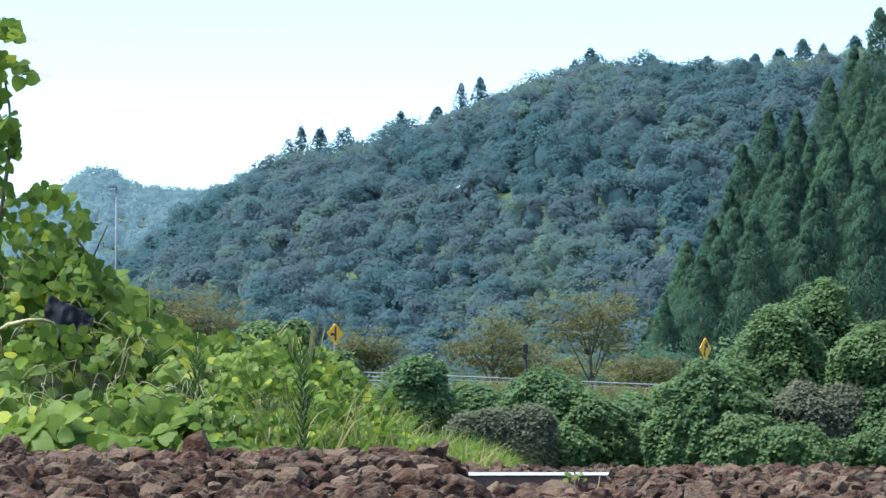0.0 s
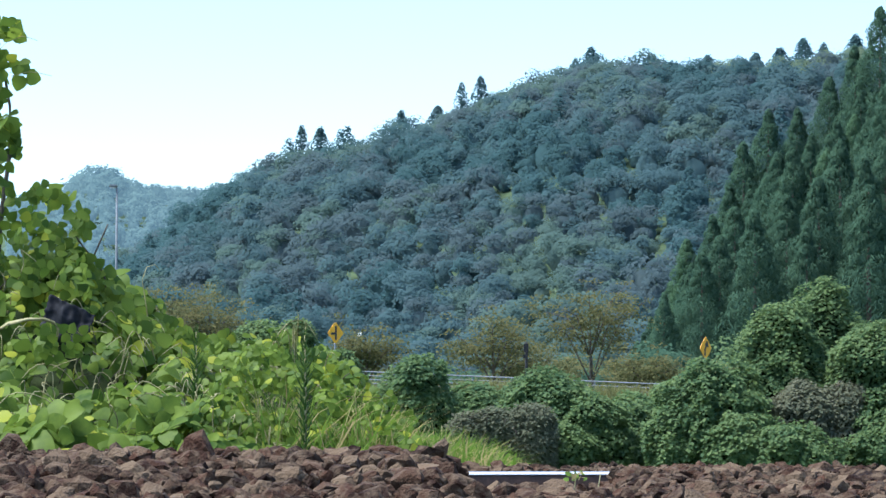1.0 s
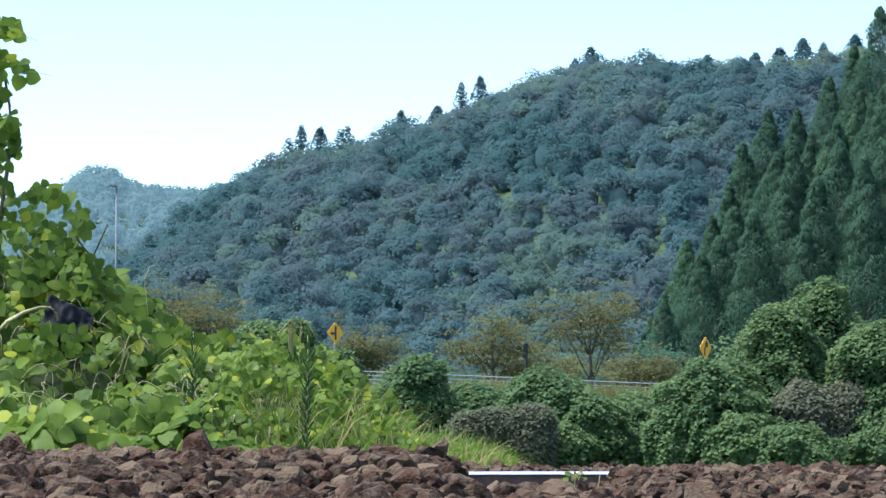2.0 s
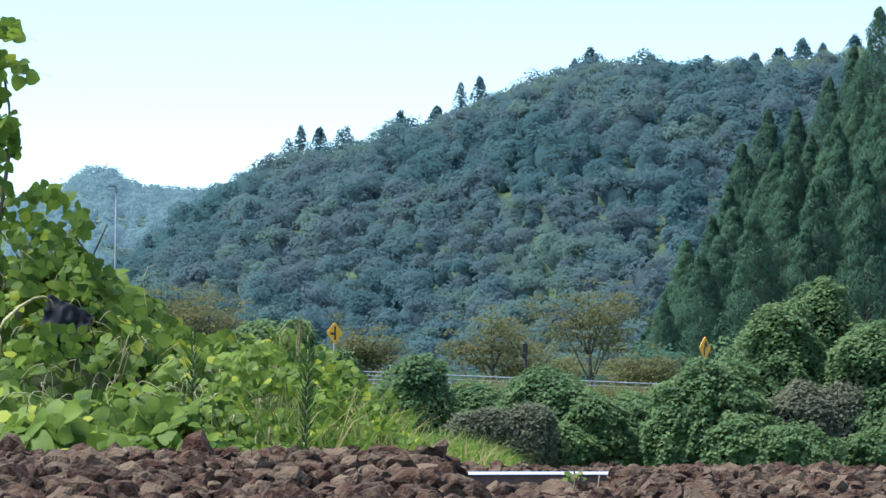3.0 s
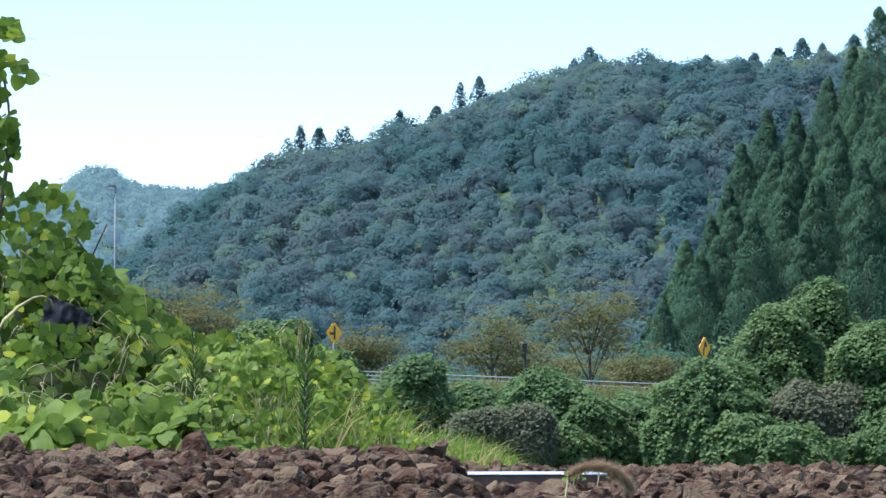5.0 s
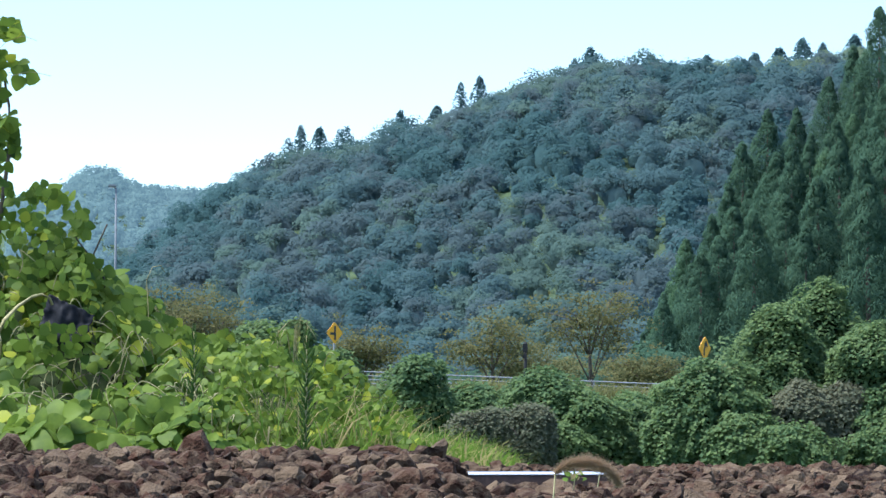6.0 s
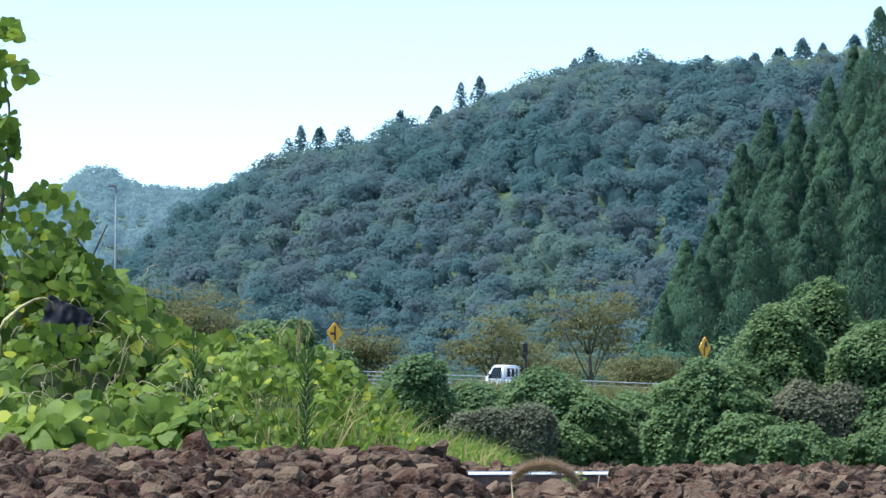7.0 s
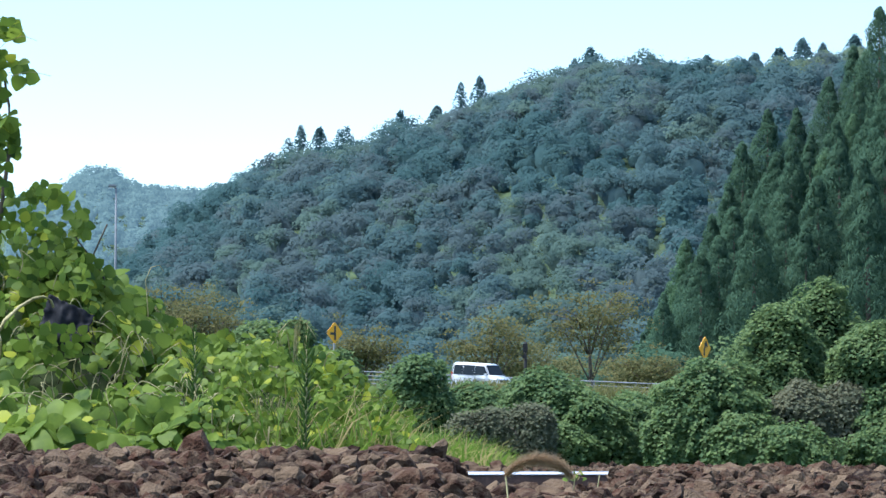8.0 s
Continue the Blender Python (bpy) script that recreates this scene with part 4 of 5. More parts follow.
# ---- kudzu bank beside the track ----
def leaflet(length, width, fold, droop):
    """A broad pointed leaflet along y, folded at its midrib: places and four-cornered faces."""
    t = [0.0, 0.14, 0.38, 0.68, 0.9, 1.0]
    w = [0.28, 0.90, 1.0, 0.74, 0.30, 0.0]
    v = []
    for a, b in zip(t, w):
        z = -droop * a * a
        v += [(-0.5 * b * width, a * length, z + fold * b + 0.02 * math.sin(a * 9)), (0, a * length, z), (0.5 * b * width, a * length, z + fold * b - 0.02 * math.sin(a * 9))]
    f = []
    for i in range(5):
        f += [(3 * i, 3 * i + 1, 3 * i + 4, 3 * i + 3), (3 * i + 1, 3 * i + 2, 3 * i + 5, 3 * i + 4)]
    return np.array(v), np.array(f)


def trifoliate(seed):
    """A kudzu leaf: three leaflets on a stalk."""
    r2 = np.random.default_rng(seed)
    pieces = []
    for a, off in ((0, 0.30), (1.45, 0.0), (-1.45, 0.0)):
        v, f = leaflet(1.0, r2.uniform(0.95, 1.15) if a == 0 else r2.uniform(0.85, 1.05), r2.uniform(-0.06, 0.14), r2.uniform(0.05, 0.45))
        tip = r2.uniform(-0.35, 0.25)
        c, s2 = math.cos(a + r2.uniform(-0.15, 0.15)), math.sin(a)
        v = v * (1, 1, 1) + (0, 0.06, 0)
        v[:, 2] += v[:, 1] * tip
        v = np.stack([v[:, 0] * c + v[:, 1] * s2, v[:, 1] * c - v[:, 0] * s2, v[:, 2]], axis=1)
        v[:, 1] += off
        pieces.append((v, f))
    st = np.array([(-0.015, -0.7, -0.25), (0.015, -0.7, -0.25), (0.015, 0.3, 0), (-0.015, 0.3, 0)])
    pieces.append((st, np.array([(0, 1, 2, 3)])))
    return joined(pieces)


LEAVES = [trifoliate(i) for i in range(8)]
TOP_X = [-3.2, -2.3, -2.0, -1.8, -1.68, -1.56, -1.45, -1.36, -1.22, -1.0, -0.8, -0.68, -0.5, -0.36, -0.2, 0.0]
TOP_Z = [0.95, 0.95, 0.93, 0.90, 0.88, 0.82, 0.74, 0.60, 0.54, 0.56, 0.58, 0.53, 0.43, 0.28, 0.13, 0.0]


def bank_z(x, y):
    """The kudzu bank: a low apron before, the heap behind."""
    t = np.interp(x, TOP_X, TOP_Z)
    apron = np.interp(x, [-2.5, -0.95, -0.72, -0.3, 0.0], [0.27, 0.22, 0.07, 0.0, -0.08]) * smooth(14.0, 15.2, y)
    lump = np.array([noise.noise(Vector((a * 2.6, b * 1.7, 0.5))) * 0.10 + noise.noise(Vector((a * 6, b * 4, 4))) * 0.05 for a, b in zip(np.ravel(x), np.ravel(y))]).reshape(np.shape(x))
    return -0.28 + 0.28 * smooth(13.4, 14.2, y) + apron + np.maximum(t - apron, 0) * smooth(15.9, 17.3, y) ** 0.8 * (1 - 0.3 * smooth(18, 20, y)) + lump


cx, cy = np.meshgrid(np.linspace(-3.2, 0.1, 80), np.linspace(13.5, 20, 70))
cz = np.maximum(bank_z(cx, cy) - 0.2, land(cx, cy) - 0.1)
cv = np.stack([cx, cy, cz], axis=2).reshape(-1, 3)
ii, kk = np.meshgrid(np.arange(69), np.arange(79), indexing="ij")
q = (ii * 80 + kk).ravel()
kudzu = tagged(new("kudzu_bank"), "bank of bright green kudzu with large broad leaves", "creeper")
# solid sheet under the leaves; its dark colour paints the hollows' shade
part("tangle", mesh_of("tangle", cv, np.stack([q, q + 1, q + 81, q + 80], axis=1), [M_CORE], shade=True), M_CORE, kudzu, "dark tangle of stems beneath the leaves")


def bank_leaf(x, y, above=0.0, size=None):
    e = 0.05
    z = bank_z(np.array([x]), np.array([y]))[0]
    zx = (bank_z(np.array([x + e]), np.array([y]))[0] - z) / e
    zy = (bank_z(np.array([x]), np.array([y + e]))[0] - z) / e
    way = Vector((-zx, -zy, 1)).normalized() * 0.7 + Vector((rng.normal() * 0.65, rng.normal() * 0.5 - 0.7, rng.normal() * 0.55 + 0.2))
    return (x, y, z + above), tuple(way), size or rng.uniform(0.055, 0.105) * (0.7 if x > -1.0 else 1)


near, rest = [], []
while len(near) < 290:
    x, y = rng.uniform(-2.3, -0.15), rng.uniform(14.1, 16.4)
    if bank_z(np.array([x]), np.array([y]))[0] > 0.0 and x > -0.128 * y and not (-1.86 < x < -1.34 and y > 15.5):
        near.append(bank_leaf(x, y, rng.uniform(-0.03, 0.07)))
for i in range(15):
    # a few that hang over the plastic and the hollow below it
    x, z = rng.uniform(-1.80, -1.58), rng.uniform(0.53, 0.66) - 0.04
    rest.append(((x, 15.97 + rng.normal() * 0.05, z), (rng.normal() * 0.4, -1, rng.normal() * 0.4), rng.uniform(0.035, 0.055)))
for i in range(5200):
    x, y = rng.uniform(-2.6, -0.05), rng.uniform(14.2, 18.4)
    if (-1.86 < x < -1.54 and 15.7 < y < 16.75 or -1.70 < x < -1.32 and 15.4 < y < 16.4) and rng.random() < 0.78:
        continue
    if noise.noise(Vector((x * 4.2, y * 2.8, 9))) < -0.10:
        continue
    if x > -0.72 and rng.random() < 0.25:
        continue
    rest.append(bank_leaf(x, y, rng.uniform(-0.12, 0.07), rng.uniform(0.034, 0.085) * (0.65 if x > -1.15 else 1)))
# small vine leaves that climb among the stalks at the end of the bank
for i in range(1100):
    x = rng.uniform(-0.95, -0.06)
    top = np.interp(x, [-0.95, -0.75, -0.5, -0.3, -0.1], [0.52, 0.52, 0.42, 0.26, 0.10])
    z = -0.02 + (top + 0.02) * rng.random() ** 0.7
    if noise.noise(Vector((x * 9, z * 9, 5))) < -0.12:
        continue
    rest.append(((x, 15.0 + 1.4 * z + rng.normal() * 0.25, z), (rng.normal() * 0.6, -0.6 + rng.normal() * 0.4, 0.5 + rng.normal() * 0.5), rng.uniform(0.018, 0.042)))
# leaves on the strand that climbs at the side, and on its lower shoulder
for i in range(620):
    z = rng.uniform(0.7, 2.25)
    edge = np.interp(z, [0.7, 0.95, 1.0, 1.15, 1.28, 1.34, 1.40, 2.3], [-1.60, -1.66, -1.72, -1.70, -1.78, -1.95, -2.07, -2.04])
    x = edge - abs(rng.normal()) * 0.20
    if z > 1.38:
        continue
    if noise.noise(Vector((x * 7, z * 7, 2))) < -0.15:
        continue
    rest.append(((x, 17.2 + rng.normal() * 0.2, z), (rng.normal() * 0.7 + 0.1, -0.8 + rng.normal() * 0.4, 0.4 + rng.normal() * 0.5), rng.uniform(0.035, 0.065)))
for i in range(46):
    z = float(rng.choice([2.09, 1.94, 1.85, 1.74, 1.62, 1.55, 1.48])) + rng.normal() * 0.018
    rest.append(((rng.uniform(-2.20, -2.035), 17.1 + rng.normal() * 0.1, z), (rng.normal() * 0.7, -0.7 + rng.normal() * 0.4, rng.normal() * 0.6), rng.uniform(0.05, 0.085)))
LEAF_MESH = [mesh_of("leaf", v * 1.0, f, [M_KUDZU], shade=True) for v, f in LEAVES]
sway = []
for i, (p, w, size) in enumerate(near):
    r3 = turns(np.array([w]), np.array([math.pi + rng.normal() * 0.9]))[0]
    m = Matrix.Translation(p) @ Matrix([list(r) for r in r3]).to_4x4()
    ob = part("leaf", LEAF_MESH[i % 8], None, kudzu, place=m)
    ob.scale = (size, size, size)
    if i % 6 == 0:
        sway.append((ob, m))
pieces = []
groups = [[] for _ in range(8)]
for i, l in enumerate(rest):
    groups[i % 8].append(l)
for (v, f), g in zip(LEAVES, groups):
    w = np.array([l[1] for l in g])
    pieces.append(strewn(v, f, np.array([l[0] for l in g]), turns(w, math.pi + rng.normal(size=len(g)) * 0.9), [l[2] for l in g]))
v, f = joined(pieces)
tagged(part("massed_leaves", mesh_of("massed_leaves", v, f, [M_KUDZU], shade=True), M_KUDZU, kudzu), kind="stuff")


def arch(p0, p1, lift, bend=0.0, n=9):
    a, b = Vector(p0), Vector(p1)
    return [a.lerp(b, i / (n - 1)) + Vector((bend * math.sin(i * 0.9), 0, lift * math.sin(math.pi * i / (n - 1)))) for i in range(n)]


# woody vines inside the climbing strand
for x0, z0, x1, z1, r0 in [(-2.15, 0.2, -2.09, 1.5, 0.018), (-2.09, 1.5, -2.15, 2.4, 0.008), (-1.75, 0.6, -1.62, 1.15, 0.007), (-1.62, 0.85, -1.80, 1.22, 0.006), (-2.2, 0.3, -1.9, 1.1, 0.015)]:
    pts = arch((x0, 17.3, z0), (x1, 17.2, z1), 0.0, 0.02)
    part("vine", tube(bmesh.new(), pts, list(np.linspace(r0, r0 * 0.6, 9)), 6), M_WOODSTEM, kudzu, "dark woody vine")
# pale runners over the leaves
for i in range(170):
    x, y = rng.uniform(-2.1, -0.25), rng.uniform(14.6, 17.0)
    z = bank_z(np.array([x]), np.array([y]))[0]
    dx = rng.normal() * 0.16
    pts = arch((x, y, z - 0.05), (x + dx, y - 0.1, z + rng.uniform(-0.04, 0.08)), rng.uniform(0.04, 0.14), rng.normal() * 0.01)
    part("runner", tube(bmesh.new(), pts, list(np.linspace(0.0035, 0.0015, 9)), 5), M_STEM, kudzu, "pale bending runner")
# dead stems in the shade of the leaves
bm = bmesh.new()
for i in range(420):
    x, y = rng.uniform(-2.2, -0.2), rng.uniform(14.3, 17.2)
    z = bank_z(np.array([x]), np.array([y]))[0] - 0.10
    pts = arch((x, y, z), (x + rng.normal() * 0.12, y - rng.random() * 0.12, z + rng.uniform(-0.06, 0.12)), rng.uniform(0.0, 0.05), rng.normal() * 0.008, 5)
    tube(bm, pts, [0.003, 0.003, 0.0025, 0.002, 0.0012], 4)
tagged(part("dead_wood", bm, M_WOODSTEM, kudzu, "brown dead stems under the leaves"), kind="stuff")
# thin tendrils against the sky
for z, l in ((2.02, 0.09), (1.85, 0.16)):
    pts = arch((-2.06, 17.1, z), (-2.03 + l, 17.1, z - 0.0), 0.02, 0.006)
    part("tendril", tube(bmesh.new(), pts, [0.0022] * 6 + [0.0016] * 3, 4), M_STEM, kudzu, "thin pale tendril")

# black plastic sheet caught in the bank
M_PLASTIC = mottled("black_plastic", (0.012, 0.012, 0.014), (0.03, 0.03, 0.034), 6, 0.65, 0.1, spec=0.06)
n = 26
pv, pf = [], []
for i in range(n):
    for k in range(n):
        a, b = i / (n - 1), k / (n - 1)
        x = -0.13 + 0.26 * a
        z = 0.11 - 0.05 * a - b * (0.17 + 0.06 * math.sin(a * 4))
        y = 0.05 * b * noise.noise(Vector((a * 3, b * 2, 0.3))) + 0.018 * noise.noise(Vector((a * 9, b * 4, 2))) - 0.06 * b + 0.05 * abs(a - 0.45)
        pv.append((x + 0.02 * noise.noise(Vector((b * 5, a, 1))), y, z + 0.012 * noise.noise(Vector((a * 6, 3, b)))))
for i in range(n - 1):
    for k in range(n - 1):
        pf.append((i * n + k, i * n + k + 1, (i + 1) * n + k + 1, (i + 1) * n + k))
plastic = tagged(new("plastic_sheet", mesh_of("plastic_sheet", pv, pf, [M_PLASTIC], shade=True)), "crumpled black plastic sheet caught in the creeper", "plastic sheet")
thick = plastic.modifiers.new("thickness", "SOLIDIFY")
thick.thickness = 0.004
plastic.matrix_basis = pose(-1.68, 16.12, 0.655, 0, 14, -8)
plastic.scale = (0.85, 0.85, 0.85)


# ---- tall weeds ----
def weed(x, y, height, leaves, leaf_len, label):
    """An upright weed: one stem with narrow leaves all round it, crowded at the tip."""
    thing = new("tall_weed")
    z = -0.06
    thing.matrix_basis = Matrix.Translation((x, y, z))
    part("stem", tube(bmesh.new(), [(0, 0, 0), (0.004, 0, height * 0.5), (0, 0, height)], [0.006, 0.005, 0.002], 6), M_STEM, thing)
    lv, lf = leaflet(1.0, 0.18, 0.02, 0.30)
    t = np.linspace(0.08, 1.0, leaves)
    a = np.arange(leaves) * 2.4
    p = np.stack([np.zeros(leaves), np.zeros(leaves), t * height], axis=1)
    ln = leaf_len * np.where(t > 0.8, 0.9 - (t - 0.8) * 2.6, 0.75 + 0.25 * np.sin(t * 3))
    up = np.where(t > 0.85, 1.2, 0.6)
    mats = []
    for k in range(leaves):
        d = Vector((math.cos(a[k]), math.sin(a[k]), up[k])).normalized()
        s2 = Vector((-math.sin(a[k]), math.cos(a[k]), 0))
        mats.append(np.array([tuple(s2), tuple(d), tuple(s2.cross(d))]).T)
    v, f = strewn(lv, lf, p, np.array(mats), ln)
    part("leaves", mesh_of("leaves", v, f, [M_WEED], shade=True), M_WEED, thing)
    return tagged(thing, label, "weed", "tall weeds")


weed_main = weed(-0.54, 14.05, 0.60, 130, 0.060, "upright green weed with narrow leaves up its stem")
weed_back = weed(-1.06, 15.4, 0.66, 130, 0.062, "dark green upright weed behind the leaves")
weed_small = weed(-0.012, 17.0, 0.25, 60, 0.035, "small upright weed among grass")


def grass_patch(name, x0, x1, y0, y1, count, tall, label, wind=0.2):
    x, y = rng.uniform(x0, x1, count), rng.uniform(y0, y1, count)
    h = tall(x) * rng.uniform(0.5, 1.0, count)
    pl = np.stack([x, y, np.full(count, -0.12)], axis=1)
    me = blades(pl, h, np.full(count, 0.9), np.full(count, 0.0035), M_GRASS, name, wind)
    return tagged(new(name, me), label, "grass", kind="stuff")


grass_patch("tall_grass", -0.75, -0.1, 14.6, 17.3, 750, lambda x: np.interp(x, [-0.72, -0.5, -0.3, -0.1], [0.66, 0.64, 0.54, 0.34]), "tall pale green grass with dry stalks")
grass_patch("grass", -0.22, 0.42, 14.6, 17.5, 2600, lambda x: np.interp(x, [-0.35, -0.1, 0.15, 0.3, 0.42], [0.42, 0.38, 0.32, 0.20, 0.10]), "bright green grass beside the track bed")
grass_patch("grass", 1.66, 1.95, 13.6, 14.6, 160, lambda x: np.interp(x, [1.66, 1.8], [0.08, 0.16]), "bright green grass tuft beside the track bed")

n = 420
px, py = rng.uniform(-0.95, -0.12, n), rng.uniform(14.5, 16.6, n)
pl = np.stack([px, py, bank_z(px, py) - 0.12], axis=1)
tagged(new("dry_stalks", blades(pl, rng.uniform(0.18, 0.42, n), np.full(n, 1.1), np.full(n, 0.0022), M_DRYGRASS, "dry_stalks", 0.3)), "tan dry grass stalks bending over the creeper", "grass", kind="stuff")

# pale seed plumes
plume = new("plume_grass")
plume.matrix_basis = Matrix.Translation((-0.70, 16.9, -0.1))
for i in range(7):
    dx = rng.normal() * 0.05
    pts = arch((rng.normal() * 0.02, 0, 0), (dx, rng.normal() * 0.05, 0.70 + rng.random() * 0.10), 0.0, 0.006)
    part("stalk", tube(bmesh.new(), pts, [0.002] * 9, 4), M_STEM, plume)
    e = np.array(pts[-1])
    k = 40
    pl = e + np.stack([dx * np.linspace(0, -1, k) * 0.3, np.zeros(k), -np.linspace(0, 0.10, k)], axis=1)
    part("seed_head", blades(pl, np.full(k, 0.05), np.full(k, 0.6), np.full(k, 0.0008), M_DRYGRASS, "seed_head"), M_DRYGRASS, plume)
tagged(plume, "pale feathery seed heads on thin grass stalks", "grass")


# ---- things that the wind moves ----
def tendril_thing(x, y, z, pts, r, label):
    t = new("vine_shoot")
    t.matrix_basis = Matrix.Translation((x, y, z))
    part("shoot", tube(bmesh.new(), pts, list(np.linspace(r, r * 0.6, len(pts))), 5), M_STEM, t)
    return tagged(t, label, "vine shoot")


shoot_low = tendril_thing(-1.842, 15.0, 0.586, [(-0.12, 0.4, -0.3), (-0.05, 0.05, -0.09), (0.02, 0, 0.03), (0.08, 0, 0.085), (0.14, 0, 0.12), (0.18, 0, 0.128), (0.21, 0, 0.113), (0.222, 0, 0.082)], 0.0095, "pale curving kudzu shoot nodding in the wind")
shoot_high = tendril_thing(-1.40, 17.1, 0.62, [(0, 0, -0.1), (0.0, 0, 0.1), (-0.015, 0, 0.26), (0.01, 0, 0.32), (0.05, 0, 0.33), (0.07, 0, 0.30)], 0.0028, "thin pale shoot hooked at its tip")


def foxtail():
    """A foxtail grass: a thin stem whose bristly head bows over."""
    thing = new("foxtail_grass")
    R, L = 0.026, 0.335
    stem = [(0.004, 0, -0.07), (0, 0, 0), (-0.01, 0, 0.12), (-0.026, 0, 0.24), (-0.031, 0, 0.313)]
    part("stem", tube(bmesh.new(), stem, [0.0015, 0.0014, 0.0013, 0.001, 0.0008], 5), M_STEM, thing)
    n = 9000
    t = rng.random(n)
    a = math.pi * (0.86 - 0.74 * t)
    c = np.stack([np.cos(a) * 0.034, np.zeros(n), 0.302 + np.sin(a) * 0.027], axis=1)
    along = np.stack([np.sin(a), np.zeros(n), -np.cos(a)], axis=1)
    out = on_ball(n)
    d = out + along * 0.7
    d /= np.linalg.norm(d, axis=1, keepdims=True)
    ln = rng.uniform(0.005, 0.014, n) * (0.55 + 0.45 * np.sin(math.pi * np.clip(t, 0.05, 0.95)))
    s2 = np.cross(d, on_ball(n))
    s2 /= np.linalg.norm(s2, axis=1, keepdims=True)
    w = 0.00018
    v = np.stack([c - s2 * w, c + s2 * w, c + d * ln[:, None]], axis=1).reshape(-1, 3)
    part("seed_head", mesh_of("seed_head", v, np.arange(3 * n).reshape(-1, 3), [M_FOX]), M_FOX, thing, "brown bristly nodding seed head")
    return tagged(thing, "brown bristly foxtail grass nodding in the wind", "grass")


fox = foxtail()
FOX_BASE = Vector((0.1, 3.6, -0.235))

# white butterfly
M_WING = leafy("white_wing", (0.7, 0.72, 0.66), (0.8, 0.82, 0.76), 0.4, 0.6, 0.2, 30)
butterfly = new("white_butterfly")
part("body", tube(bmesh.new(), [(0, -0.011, 0), (0, 0, 0.001), (0, 0.012, 0)], [0.001, 0.0022, 0.001], 6), M_TRIM, butterfly)
wings = []
for sg in (-1, 1):
    bm = bmesh.new()
    o = [(0, -0.010), (0.016, -0.017), (0.022, -0.006), (0.018, 0.001), (0.028, 0.016), (0.022, 0.022), (0.006, 0.012), (0, 0.006)]
    vs = [bm.verts.new((sg * a, b, 0.0003)) for a, b in o] + [bm.verts.new((sg * a, b, -0.0003)) for a, b in o]
    bm.faces.new(vs[:8])
    bm.faces.new(vs[8:][::-1])
    for i in range(8):
        bm.faces.new((vs[i], vs[8 + i], vs[8 + (i + 1) % 8], vs[(i + 1) % 8]))
    bmesh.ops.recalc_face_normals(bm, faces=bm.faces)
    wings.append(part("wing", bm, M_WING, butterfly, "white wing"))
tagged(butterfly, "small white butterfly fluttering over the bushes", "butterfly")

# little plant in the stones, and straw
plantlet = new("seedling")
plantlet.matrix_basis = Matrix.Translation((0.315, 8.75, 0.0))
part("stem", tube(bmesh.new(), [(0, 0, -0.03), (0.004, 0, 0.025)], [0.002, 0.0015], 5), M_STEM, plantlet)
lv, lf = leaflet(1.0, 0.6, 0.05, 0.2)
n = 16
w = rng.normal(size=(n, 3)) * 0.6 + (0, -0.5, 0.8)
v, f = strewn(lv, lf, rng.normal(size=(n, 3)) * (0.012, 0.008, 0.006) + (0.003, 0, 0.02), turns(w, rng.random(n) * 6.28), rng.uniform(0.012, 0.02, n))
part("leaves", mesh_of("leaves", v, f, [M_GRASS], shade=True), M_GRASS, plantlet)
tagged(plantlet, "tiny yellow-green seedling between stones", "seedling")
straw = tagged(new("straw", bpy.data.meshes.new("straw")), "dry yellow straw standing between stones", "straw")
bm = tube(bmesh.new(), [(0, 0, -0.02), (0.008, 0, 0.03), (0.012, 0, 0.055)], [0.0018, 0.0016, 0.001], 5)
bm.to_mesh(straw.data)
straw.data.materials.append(M_STEM)
straw.matrix_basis = Matrix.Translation((0.335, 8.0, -0.02))


# ---- the stones of the track bed ----
def stone(seed):
    """A crushed stone: the hull of a few random corners, with worn edges."""
    r2 = random.Random(seed)
    bm = bmesh.new()
    sx, sy, sz = r2.uniform(0.8, 1.25), r2.uniform(0.7, 1.1), r2.uniform(0.5, 0.85)
    for i in range(19):
        d = Vector((r2.gauss(0, 1), r2.gauss(0, 1), r2.gauss(0, 1))).normalized()
        d = d * r2.uniform(0.82, 1.0)
        bm.verts.new((d.x * sx * 0.5, d.y * sy * 0.5, d.z * sz * 0.5))
    out = bmesh.ops.convex_hull(bm, input=bm.verts)
    bmesh.ops.delete(bm, geom=[g for g in out["geom_interior"] if isinstance(g, bmesh.types.BMVert)], context="VERTS")
    bmesh.ops.triangulate(bm, faces=bm.faces)
    bm.verts.index_update()
    v = np.array([tuple(x.co) for x in bm.verts])
    f = np.array([[x.index for x in fc.verts] for fc in bm.faces])
    bm.free()
    return v, f


STONES = [stone(i) for i in range(16)]
STONE_MESH = [mesh_of("stone", v, f, [M_STONE]) for v, f in STONES]
spots = []
for layer, (up, step) in enumerate(((-0.026, 0.060), (-0.004, 0.050))):
    for y in np.arange(5.2, 14.0, step):
        for x in np.arange(-0.135 * y - 0.1, 0.135 * y + 0.1, step):
            if abs(y - RAIL_Y) < 0.075 or (layer == 0 and (y < 6.0 or y > 11.5)):
                continue
            px, py = x + rng.uniform(-0.02, 0.02), y + rng.uniform(-0.02, 0.02)
            if abs(py - RAIL_Y) < 0.06:
                continue
            spots.append((px, py, up + rng.normal() * 0.006, 0.056 * rng.lognormal(0, 0.30) * (0.8 if px > 0.35 else 1.0)))
